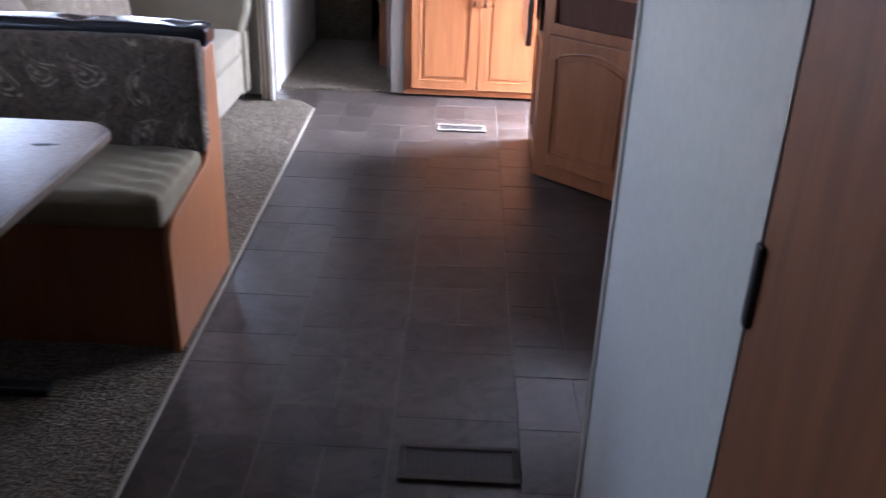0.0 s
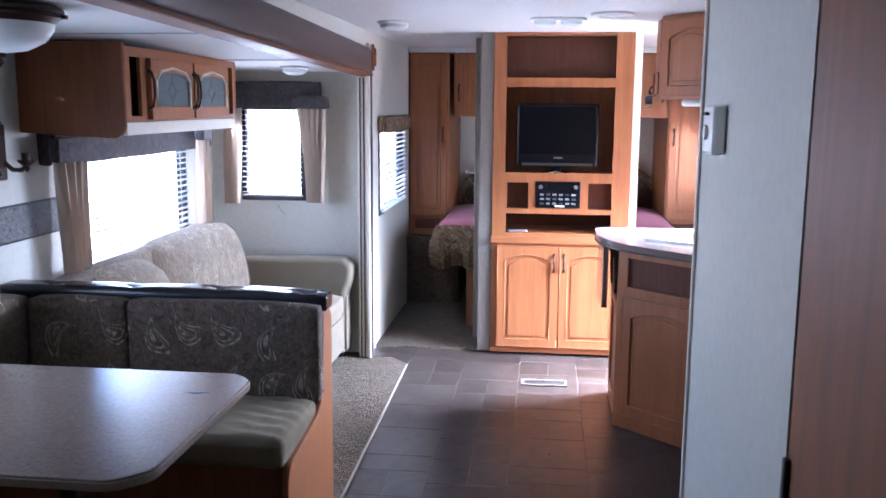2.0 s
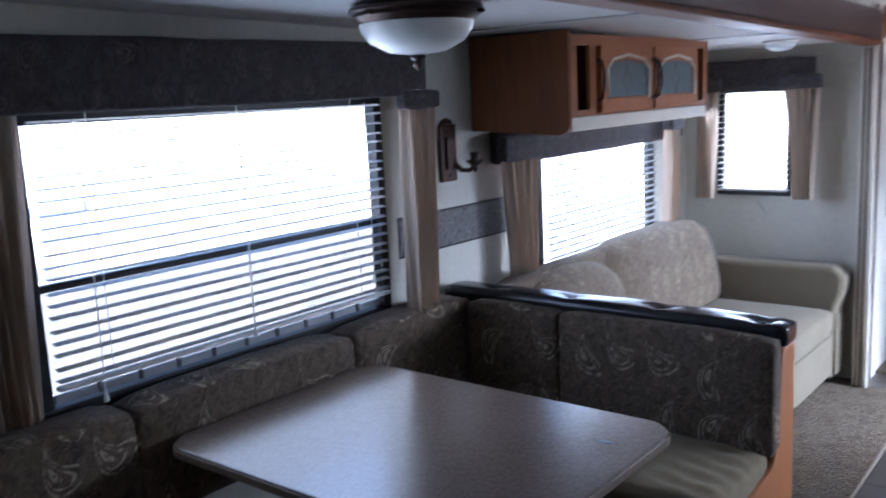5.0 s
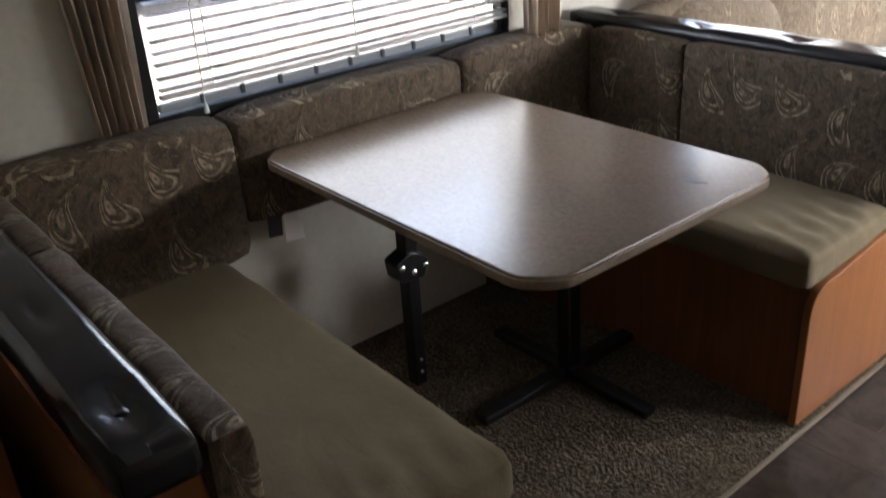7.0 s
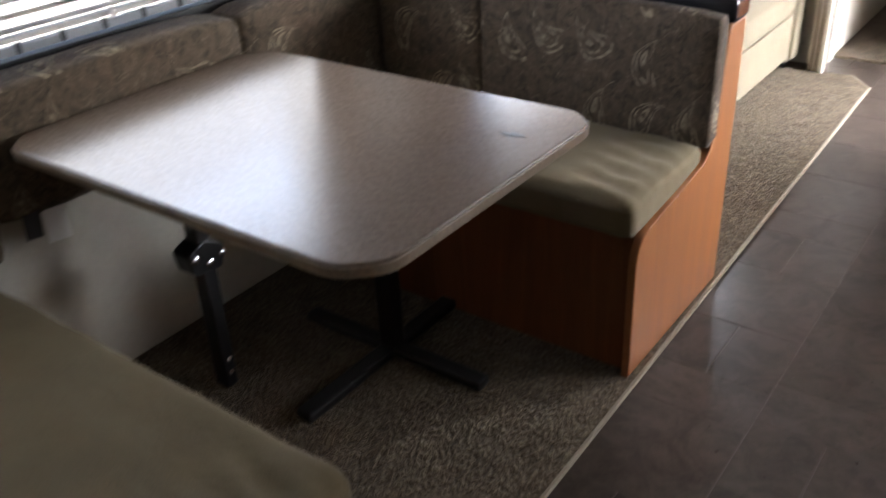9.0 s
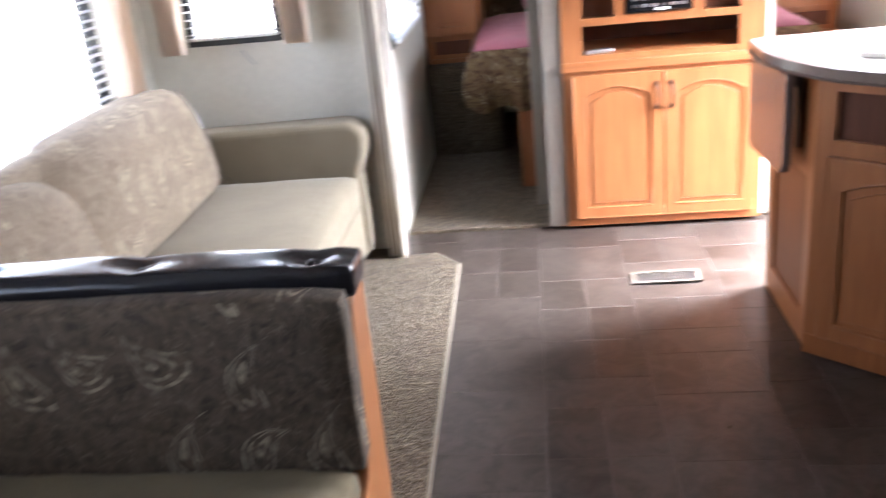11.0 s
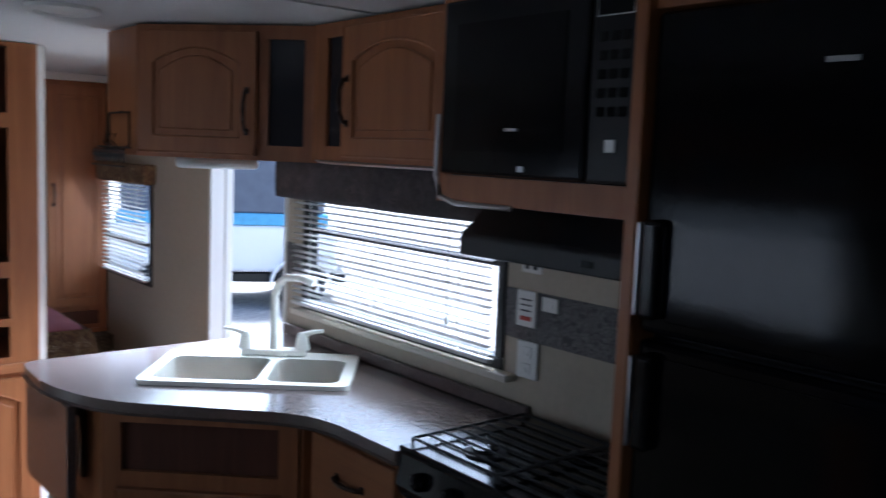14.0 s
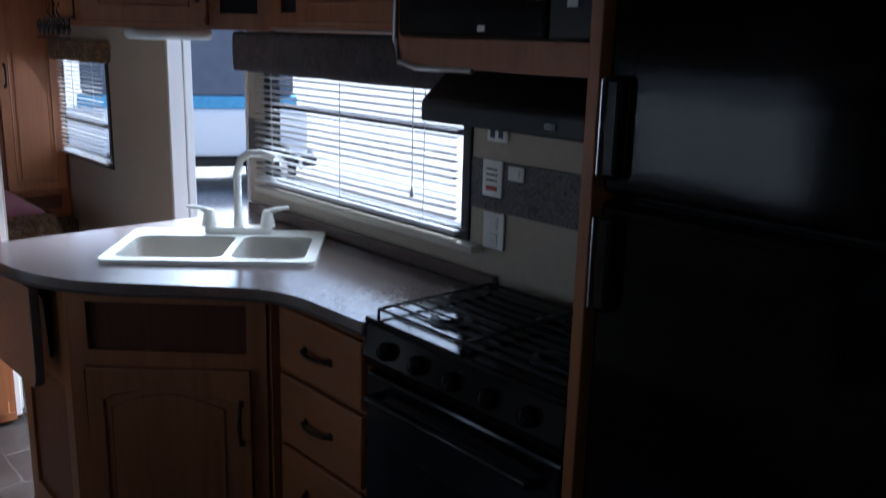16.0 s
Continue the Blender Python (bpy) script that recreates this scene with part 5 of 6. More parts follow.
part("edge_bead", tube([(p[0], p[1], 0.872) for p in CO[1:-1]], 0.005, seg=6), BROWN_TRIM, ctr, "dark lower edge of the counter")
part("backsplash", box(XR - 0.022, XR - 0.003, 3.09, 4.42, 0.905, 0.945, 0.004), COUNTER_M, ctr)

sk = thing("kitchen_sink", "white double-bowl drop-in sink in the counter corner", "sink", (SC.x, SC.y, 0.905), SA)
basins = [(-0.28, 0.035), (0.06, 0.28)]
loops = [rounded([(a, -0.175), (c, -0.175), (c, 0.115), (a, 0.115)], 0.045, 6) for a, c in basins]
rim = plate(rounded([(-0.315, -0.212), (0.315, -0.212), (0.315, 0.212), (-0.315, 0.212)], 0.035, 6), loops, 0.0005, 0.014)
part("rim", rim, SINK_M, sk, local=True)
for (a, c), lp in zip(basins, loops):
    b = bmesh.new()
    mx, my = (a + c) / 2, -0.03
    rings = []
    for dz, f in ((0.013, 1.0), (-0.02, 0.985), (-0.12, 0.93), (-0.150, 0.86), (-0.158, 0.7), (-0.160, 0.12)):
        rings.append([b.verts.new((mx + (p[0] - mx) * f, my + (p[1] - my) * f, dz)) for p in lp])
    for r, s in zip(rings, rings[1:]):
        for i in range(len(lp)):
            j = (i + 1) % len(lp)
            b.faces.new((r[i], r[j], s[j], s[i]))
    b.faces.new(rings[-1])
    bmesh.ops.solidify(b, geom=b.faces[:], thickness=0.003)
    bowl = part("basin", b, SINK_M, sk, local=True)
    part("drain", lathe([(0.038, 0.0), (0.036, 0.003), (0.02, 0.001)], (mx, my, -0.158), seg=20), CHROME, bowl, local=True)
fc = thing("kitchen_faucet", "white gooseneck faucet with two lever handles", "faucet", (*sxy(0.03, 0.165), 0.92), SA)
part("deck_plate", prism(rounded([(-0.11, -0.026), (0.11, -0.026), (0.11, 0.026), (-0.11, 0.026)], 0.022), 0.0, 0.022, "z", 0.006), SINK_M, fc, local=True)
part("spout", tube([(0, 0, 0.02), (0, 0, 0.10), (0.0, -0.002, 0.20), (0.014, -0.012, 0.243), (0.045, -0.037, 0.268), (0.10, -0.08, 0.274), (0.145, -0.115, 0.262)], [0.017, 0.014, 0.013, 0.013, 0.013, 0.013, 0.015], seg=14), SINK_M, fc, local=True)
part("aerator", lathe([(0.012, 0.0), (0.012, 0.014)], (0.147, -0.117, 0.243), seg=14), CHROME, fc, local=True)
for s in (-1, 1):
    h = part("valve", lathe([(0.026, 0.0), (0.022, 0.02), (0.018, 0.045), (0.012, 0.056)], (s * 0.095, 0, 0.022), seg=16), SINK_M, fc, local=True)
    part("lever", tube([(s * 0.095, 0, 0.07), (s * 0.13, -0.004, 0.082), (s * 0.165, -0.01, 0.088)], [0.010, 0.008, 0.006], seg=10), SINK_M, h, local=True)

# corner base cabinet with the tilt-out panel
A, Bp = Vector((0.872, 3.905)), Vector((1.285, 3.535))
ang = math.degrees(math.atan2(Bp.y - A.y, Bp.x - A.x))
LW = (Bp - A).length
bc = thing("sink_base_cabinet", "oak corner sink base cabinet with dark tilt-out panel", "cabinet", (1.25, 4.0, 0))
part("body", prism([(A.x + 0.015, A.y + 0.018), (Bp.x, Bp.y + 0.03), (XR - 0.004, 3.55), (XR - 0.004, 4.40), (A.x + 0.015, 4.40)], 0.002, 0.70, "z"), OAK, bc, smooth=False)
loc = PLACE[bc].inverted() @ facing((A.x, A.y), ang, 0.0)


def put_local(b, m):
    b.transform(m)
    return b


part("face_frame", put_local(wall_with_holes("y", -0.001, 0.016, 0.0, LW, 0.002, 0.867, [(0.055, LW - 0.055, 0.695, 0.835)]), loc), OAK, bc, local=True, smooth=False)
part("tilt_panel", put_local(box(0.05, LW - 0.05, -0.012, -0.002, 0.69, 0.84), loc), BROWN_BACK, bc, "dark recessed tilt-out panel", local=True)
d = arch_door(bc, LW - 0.09, 0.575, local=loc @ Matrix.Translation((0.045, 0.0155, 0.075)))
pull(d, LW - 0.115, 0.42, loc @ Matrix.Translation((0.045, 0.0155, 0.075)), True, 0.12)
part("toe_rail", put_local(box(0.0, LW, 0.016, 0.021, 0.003, 0.07, 0.002), loc), OAK, bc, local=True)
ends = PLACE[bc].inverted() @ facing((0.885, 4.40), -90, 0.0)
part("end_frame", put_local(wall_with_holes("y", 0.0, 0.014, 0.0, 0.495, 0.002, 0.867, [(0.07, 0.42, 0.10, 0.55)]), ends), OAK, bc, local=True, smooth=False)
part("end_panel", put_local(box(0.06, 0.43, -0.004, 0.004, 0.09, 0.56), ends), CHERRY, bc, local=True)
lf = thing("drop_leaf", "taupe laminate drop-leaf counter extension folded down", "counter leaf", (0.81, 4.2, 0.56))
part("leaf", prism(rounded([(3.985, 0.555), (4.42, 0.535), (4.42, 0.862), (3.985, 0.862)], [0.05, 0.05, 0.005, 0.005]), 0.796, 0.822, "x", 0.003), COUNTER_M, lf)
for y in (4.07, 4.33):
    part("bracket", prism([(0.824, 0.862), (0.87, 0.862), (0.87, 0.62), (0.86, 0.62), (0.852, 0.80), (0.824, 0.845)], y - 0.012, y + 0.012, "y"), BLACK, lf, "black folding bracket")
part("hinge", tube([(0.822, 3.99, 0.865), (0.822, 4.41, 0.865)], 0.006, seg=8), BLACK, lf)

dc = thing("drawer_cabinet", "oak kitchen drawer cabinet with bronze pulls", "cabinet", (1.5, 3.3, 0))
part("body", box(1.315, XR - 0.004, 3.09, 3.535, 0.002, 0.867), OAK, dc, smooth=False)
dloc = PLACE[dc].inverted() @ facing((1.314, 3.535), -90, 0.0)
for z0, z1 in ((0.665, 0.845), (0.45, 0.65), (0.235, 0.435), (0.06, 0.22)):
    f = part("drawer_front", put_local(box(0.045, 0.43, 0.0, 0.018, z0, z1, 0.005), dloc), OAK_Y, dc, local=True)
    pull(f, 0.24, (z0 + z1) / 2, dloc, False, 0.12)

part("filler_stile", box(1.286, 1.322, 3.516, 3.556, 0.003, 0.866, 0.002), OAK, dc)

# range
rg = thing("gas_range", "black gas range with grates, knobs and oven door", "stove", (1.5, 2.79, 0))
RX, RY0, RY1 = 1.30, 2.447, 3.08
part("body", box(RX + 0.03, XR - 0.02, RY0, RY1, 0.05, 0.905, 0.004), BLACK, rg)
part("cooktop", prism(rounded([(RX - 0.015, RY0), (XR - 0.004, RY0), (XR - 0.004, RY1), (RX - 0.015, RY1)], 0.012), 0.906, 0.924, "z", 0.005), BLACK_G, rg)
part("control_panel", prism([(RX + 0.029, 0.80), (RX - 0.005, 0.80), (RX - 0.02, 0.83), (RX - 0.005, 0.905), (RX + 0.029, 0.905)], RY0, RY1, "y", 0.004), BLACK_G, rg)
for k in range(5):
    y = RY0 + 0.09 + k * 0.112
    kb = part("knob", lathe([(0.022, 0.0), (0.021, -0.014), (0.012, -0.024)], (RX - 0.016, y, 0.862), axis="x", seg=18), BLACK_G, rg)
    part("pointer", box(RX - 0.043, RX - 0.038, y - 0.002, y + 0.002, 0.862, 0.880), DARKGREY, kb)
part("oven_door", box(RX - 0.012, RX + 0.028, RY0 + 0.006, RY1 - 0.006, 0.24, 0.79, 0.008), BLACK_G, rg)
part("oven_window", box(RX - 0.014, RX - 0.011, RY0 + 0.09, RY1 - 0.09, 0.36, 0.62, 0.0), SCREEN, rg)
part("oven_handle", tube([(RX - 0.012, RY0 + 0.05, 0.735), (RX - 0.045, RY0 + 0.06, 0.74), (RX - 0.05, (RY0 + RY1) / 2, 0.745), (RX - 0.045, RY1 - 0.06, 0.74), (RX - 0.012, RY1 - 0.05, 0.735)], 0.011, seg=10), BLACK_G, rg)
part("drawer_panel", box(RX - 0.008, RX + 0.028, RY0 + 0.006, RY1 - 0.006, 0.055, 0.23, 0.006), BLACK, rg)
for x, y in ((1.42, 2.60), (1.42, 2.92), (1.60, 2.76)):
    bn = part("burner", lathe([(0.05, 0.0), (0.05, 0.005), (0.035, 0.008), (0.035, 0.010), (0.004, 0.011)], (x, y, 0.924), seg=22), BLACK, rg)
    part("burner_cap", lathe([(0.030, 0.0), (0.030, 0.005), (0.004, 0.0065)], (x, y, 0.934), seg=20), BLACK_G, bn)
for y0, y1 in ((RY0 + 0.02, 2.758), (2.766, RY1 - 0.02)):
    g = bmesh.new()
    for a, c in (((RX + 0.015, y0), (1.68, y0)), ((RX + 0.015, y1), (1.68, y1)), ((RX + 0.015, y0), (RX + 0.015, y1)), ((1.68, y0), (1.68, y1))):
        tube([(*a, 0.940), (*c, 0.940)], 0.0036, g, 6)
    for k in range(1, 8):
        x = RX + 0.015 + k * (1.68 - RX - 0.015) / 8
        tube([(x, y0, 0.940), (x, y1, 0.940)], 0.0032, g, 6)
    for x in (RX + 0.015, 1.68):
        for y in (y0, y1):
            tube([(x, y, 0.923), (x, y, 0.940)], 0.0036, g, 6)
    part("grate", g, RUBBER, rg)

# refrigerator and its surround
fr = thing("refrigerator", "black two-door refrigerator built into oak surround", "refrigerator", (1.5, 2.1, 0))
FX, FY0, FY1 = 1.295, 1.775, 2.413
part("body", box(FX + 0.05, XR - 0.01, FY0, FY1, 0.05, 1.865), BLACK, fr)
for nm, z0, z1, h0, h1 in (("upper_door", 1.318, 1.862, 1.345, 1.515), ("lower_door", 0.34, 1.306, 1.115, 1.285)):
    dd = part(nm, box(FX, FX + 0.048, FY0 + 0.004, FY1 - 0.004, z0, z1, 0.012, 3), FRIDGE_M, fr)
    part("inset_panel", box(FX - 0.003, FX + 0.002, FY0 + 0.03, FY1 - 0.06, z0 + 0.025, z1 - 0.025, 0.0015), FRIDGE_M, dd)
    part("grip", box(FX - 0.028, FX + 0.002, FY1 - 0.055, FY1 - 0.018, h0, h1, 0.010, 3), BLACK_G, dd, "black moulded grip handle")
    part("grip_edge", box(FX - 0.030, FX - 0.012, FY1 - 0.0175, FY1 - 0.013, h0 + 0.005, h1 - 0.005, 0.002), SILVER, dd, "thin silver edge")
part("badge", box(FX - 0.0045, FX - 0.0025, 2.055, 2.105, 1.762, 1.770), SILVER, fr, "small silver badge bar")
part("lower_grille", box(FX + 0.02, FX + 0.05, FY0 + 0.004, FY1 - 0.004, 0.06, 0.325, 0.004), BLACK, fr)
single("fridge_side_panel", box(1.28, XR - 0.003, FY1 + 0.003, 2.442, 0.002, ZC - 0.003, 0.003), OAK, "oak upright panel between refrigerator and range", "panel", kind="structure")
single("fridge_top_panel", box(1.30, XR - 0.003, 1.775, FY1 + 0.002, 1.868, ZC - 0.003, 0.003), OAK_Y, "oak board above the refrigerator", "panel", kind="structure")
single("fridge_bottom_panel", box(1.31, 1.33, 1.775, FY1 + 0.002, 0.002, 0.048, 0.002), OAK_Y, "oak kick board under the refrigerator", "panel", kind="structure")
single("fridge_near_panel", box(1.295, XR - 0.003, 1.723, 1.772, 0.002, ZC - 0.003, 0.003), OAK, "oak upright panel beside the refrigerator", "panel", kind="structure")

# uppers
U0, U1 = Vector((1.055, 4.14)), Vector((1.425, 3.70))
uang = math.degrees(math.atan2(U1.y - U0.y, U1.x - U0.x))
UW = (U1 - U0).length
uc = thing("corner_wall_cabinet", "oak angled wall cabinet with arched door and smoked glass strip", "cabinet", (1.4, 4.1, 1.57))
part("body", prism([(U0.x + 0.012, U0.y + 0.012), (U1.x, U1.y + 0.02), (XR - 0.1, 3.715), (XR - 0.1, 4.42), (U0.x + 0.012, 4.42)], 1.585, ZC - 0.003, "z"), OAK, uc, smooth=False)
part("end_panel", box(U0.x, U0.x + 0.0115, U0.y + 0.006, 4.42, 1.57, ZC - 0.003, 0.003), OAK, uc)
uloc = PLACE[uc].inverted() @ facing((U0.x, U0.y), uang, 1.57)
UH = ZC - 0.003 - 1.57
part("face_frame", put_local(wall_with_holes("y", 0.0, 0.014, 0.0, UW, 0.0, UH, [(UW - 0.155, UW - 0.045, 0.045, UH - 0.04)]), uloc), OAK, uc, local=True, smooth=False)
part("glass_strip", put_local(box(UW - 0.16, UW - 0.04, -0.001, 0.006, 0.04, UH - 0.035), uloc), DARKGLASS, uc, "smoked glass strip", local=True)
d = arch_door(uc, UW - 0.20, UH - 0.03, local=uloc @ Matrix.Translation((0.012, 0.0145, 0.012)))
pull(d, UW - 0.20 - 0.026, 0.13, uloc @ Matrix.Translation((0.012, 0.0145, 0.012)), True, 0.12)
uc2 = thing("wall_cabinet", "oak wall cabinet with arched door and narrow glass slot", "cabinet", (1.55, 3.38, 1.58))
part("body", box(1.415, XR - 0.1, 3.035, 3.70, 1.59, ZC - 0.003), OAK, uc2, smooth=False)
u2 = PLACE[uc2].inverted() @ facing((1.414, 3.70), -90, 1.58)
H2 = ZC - 0.003 - 1.58
part("face_frame", put_local(wall_with_holes("y", 0.0, 0.014, 0.0, 0.665, 0.0, H2, [(0.075, 0.16, 0.04, H2 - 0.04)]), u2), OAK, uc2, local=True, smooth=False)
part("glass_strip", put_local(box(0.07, 0.165, -0.001, 0.005, 0.035, H2 - 0.035), u2), DARKGLASS, uc2, "smoked glass strip", local=True)
d = arch_door(uc2, 0.46, H2 - 0.03, local=u2 @ Matrix.Translation((0.185, 0.0145, 0.012)))
pull(d, 0.026, 0.15, u2 @ Matrix.Translation((0.185, 0.0145, 0.012)), True, 0.12)
part("light_rail", tube([(1.412, 3.70, 1.585), (1.404, 3.66, 1.575), (1.402, 3.60, 1.574), (1.402, 3.06, 1.574)], 0.005, seg=6), SILVER, uc2, "thin pale edge moulding")
MX, MY0, MY1 = 1.335, 2.445, 3.03
mc = thing("microwave_cabinet", "oak microwave surround with rounded lower corner", "cabinet", (1.55, 2.74, 1.51))
part("frame", wall_with_holes("x", MX, 0.02, MY0, MY1, 1.505, ZC - 0.003, [(MY0 + 0.02, MY1 - 0.022, 1.565, 1.945)]), OAK, mc, smooth=False)
part("floor_board", box(MX + 0.021, XR - 0.1, MY0, MY1, 1.52, 1.545), OAK_Y, mc)
part("side_board", box(MX + 0.021, XR - 0.1, MY1 - 0.018, MY1, 1.546, ZC - 0.003), OAK, mc)
part("edge_moulding", tube([(MX - 0.004, MY1, 1.70), (MX - 0.004, MY1 + 0.002, 1.56), (MX - 0.004, MY1 - 0.015, 1.515), (MX - 0.004, MY1 - 0.07, 1.503), (MX - 0.004, MY1 - 0.25, 1.503)], 0.006, seg=8), SILVER, mc, "thin pale edge moulding")
mw = thing("microwave_oven", "black built-in microwave oven with keypad", "microwave", (1.55, 2.74, 1.5455))
part("body", box(MX + 0.022, XR - 0.12, MY0 + 0.022, MY1 - 0.024, 1.5455, 1.943), BLACK, mw)
part("door", box(MX - 0.016, MX + 0.021, MY0 + 0.135, MY1 - 0.023, 1.568, 1.943, 0.008), BLACK_G, mw)
part("window", box(MX - 0.0185, MX - 0.0155, MY0 + 0.19, MY1 - 0.075, 1.62, 1.89), SCREEN, mw)
part("keypad", box(MX - 0.012, MX + 0.021, MY0 + 0.022, MY0 + 0.131, 1.568, 1.943, 0.006), BLACK, mw)
part("clock_display", box(MX - 0.0145, MX - 0.0115, MY0 + 0.036, MY0 + 0.115, 1.875, 1.915), SCREEN, mw)
part("display_border", tube([(MX - 0.0145, MY0 + 0.033, 1.872), (MX - 0.0145, MY0 + 0.118, 1.872), (MX - 0.0145, MY0 + 0.118, 1.918), (MX - 0.0145, MY0 + 0.033, 1.918), (MX - 0.0145, MY0 + 0.033, 1.872)], 0.0012, seg=5), PAPER, mw, "thin white display outline")
for r in range(5):
    for c in range(3):
        part("key", box(MX - 0.0145, MX - 0.0115, MY0 + 0.040 + c * 0.026, MY0 + 0.058 + c * 0.026, 1.69 + r * 0.034, 1.708 + r * 0.034, 0.001), BLACK_G, mw)
part("label_sticker", box(MX - 0.0148, MX - 0.0118, MY0 + 0.062, MY0 + 0.085, 1.625, 1.648), PAPER, mw, "small white sticker")
part("badge", box(MX - 0.0205, MX - 0.0183, MY0 + 0.31, MY0 + 0.35, 1.662, 1.668), SILVER, mw)
part("door_button", box(MX - 0.018, MX - 0.0155, MY0 + 0.29, MY0 + 0.31, 1.580, 1.592, 0.001), SILVER, mw)
hd = thing("range_hood", "black range hood under the microwave", "range hood", (1.55, 2.70, 1.39))
part("canopy", prism(rounded([(1.345, 1.39), (1.345, 1.435), (1.42, 1.498), (XR - 0.003, 1.498), (XR - 0.003, 1.39)], [0.004, 0.01, 0.01, 0, 0]), MY0 + 0.002, 2.955, "y", 0.004), BLACK, hd)
part("filter", box(1.40, 1.66, 2.52, 2.88, 1.384, 1.389), DARKGREY, hd)
part("switch", box(1.341, 1.345, 2.56, 2.59, 1.405, 1.418, 0.001), BLACK_G, hd)
ul = thing("under_cabinet_light", "oval clear lamp under the corner wall cabinet", "light", (1.27, 4.05, 1.57))
part("lens", prism(rounded([(-0.13, -0.05), (0.13, -0.05), (0.13, 0.05), (-0.13, 0.05)], 0.045, 6), -0.032, 0.0, "z", 0.014, 3), FROST, ul, local=True)
single("window_sill", box(XR - 0.045, XR - 0.001, 3.155, 4.33, 0.998, 1.019, 0.004), CREAM, "pale kitchen window sill board", "sill", kind="structure")


def wall_plate(name, label, y0, y1, z0, z1, slots):
    w = thing(name, label, name.replace("_", " "), (XR, (y0 + y1) / 2, z0))
    part("plate", box(XR - 0.011, XR - 0.0045, y0, y1, z0, z1, 0.003), WHITE, w)
    for a, c, p, q, m in slots:
        part("insert", box(XR - 0.014, XR - 0.0105, a, c, p, q, 0.0012), m, w)
    return w


my = 3.108
wall_plate("wall_outlet", "white duplex outlet plate on the kitchen wall", 3.07, 3.148, 1.018, 1.119, [(my - 0.016, my + 0.016, 1.03, 1.06, PAPER), (my - 0.016, my + 0.016, 1.075, 1.105, PAPER), (my - 0.008, my - 0.004, 1.036, 1.05, BLACK), (my + 0.004, my + 0.008, 1.036, 1.05, BLACK), (my - 0.008, my - 0.004, 1.08, 1.095, BLACK), (my + 0.004, my + 0.008, 1.08, 1.095, BLACK)])
LED = material("red_switch", (0.5, 0.05, 0.03), 0.4)[0]
wall_plate("control_plate", "white control plate with small red switch", 3.083, 3.157, 1.158, 1.257, [(3.10, 3.14, 1.175, 1.187, LED), (3.10, 3.14, 1.20, 1.204, DARKGREY), (3.10, 3.14, 1.215, 1.219, DARKGREY), (3.10, 3.14, 1.23, 1.234, DARKGREY)])
wall_plate("light_switch", "small white light switch on the border", 3.006, 3.063, 1.21, 1.249, [(3.02, 3.05, 1.22, 1.24, PAPER)])
wall_plate("wall_outlet", "white outlet plate under the range hood", 3.07, 3.145, 1.305, 1.352, [(3.085, 3.10, 1.315, 1.34, DARKGREY), (3.115, 3.13, 1.315, 1.34, DARKGREY)])
wire = thing("wire_rack", "dark scrolled wire letter rack on the cabinet end", "rack", (U0.x, 4.25, 1.6))
wr = bmesh.new()
tube([(U0.x - 0.012, 4.19, 1.70), (U0.x - 0.012, 4.19, 1.60), (U0.x - 0.03, 4.19, 1.585), (U0.x - 0.03, 4.37, 1.585), (U0.x - 0.012, 4.37, 1.60), (U0.x - 0.012, 4.37, 1.70), (U0.x - 0.012, 4.19, 1.70)], 0.003, wr, 6)
for y in (4.24, 4.28, 4.32):
    tube([(U0.x - 0.03, y, 1.585), (U0.x - 0.04, y + 0.015, 1.61), (U0.x - 0.03, y + 0.02, 1.635)], 0.0025, wr, 6)
tube([(U0.x - 0.002, 4.28, 1.705), (U0.x - 0.012, 4.28, 1.70)], 0.003, wr, 6)
part("frame", wr, BLACK, wire)
basket = bmesh.new()
for z, d in ((1.592, 0.03), (1.535, 0.05)):
    tube([(U0.x - d, 4.13, z), (U0.x - d - 0.012, 4.27, z), (U0.x - d, 4.42, z)], 0.003, basket, 6)
for k in range(7):
    y0 = 4.145 + k * 0.043
    curl = [(U0.x - 0.045, y0 + 0.019 * (1 - a / 16) * math.cos(a * 0.8), 1.563 + 0.027 * (1 - a / 16) * math.sin(a * 0.8)) for a in range(14)]
    tube(curl, 0.0026, basket, 5)
part("scroll_basket", basket, BLACK, wire)

# ---- entry doorway ----
ed = thing("door_frame", "pale aluminium entry door frame, door standing open", "door frame", (XR, 4.81, 0), kind="structure")
for s in ((DOOR[0] + 0.001, DOOR[0] + 0.022), (DOOR[1] - 0.022, DOOR[1] - 0.001)):
    part("jamb", box(XR - 0.006, XR + TH + 0.01, *s, 0.021, DOOR[3] - 0.024, 0.003), WHITE, ed)
part("head", box(XR - 0.006, XR + TH + 0.01, DOOR[0] + 0.001, DOOR[1] - 0.001, DOOR[3] - 0.022, DOOR[3] - 0.001, 0.003), WHITE, ed)
part("sill", box(XR - 0.03, XR + TH + 0.03, DOOR[0] + 0.001, DOOR[1] - 0.001, -0.003, 0.019, 0.003), SILVER, ed)
eo = thing("door_2", "white entry door folded back against the outside wall", "door", (XR + TH + 0.03, 5.5, 0), kind="structure")
part("leaf", box(XR + TH + 0.03, XR + TH + 0.07, DOOR[1] + 0.01, DOOR[1] + 0.70, 0.02, DOOR[3], 0.008), WHITE, eo)

# ---- bedroom ----
bed = thing("bed", "bed with rose quilt and gold floral ruffle", "bed", (0.62, 6.45, 0.012))
BX0, BX1, BY0, BY1 = -0.235, 1.40, 5.72, 7.22
part("platform", box(BX0 + 0.215, BX1 - 0.15, BY0 - 0.03, BY1, 0.013, 0.45, 0.004), CHERRY, bed)
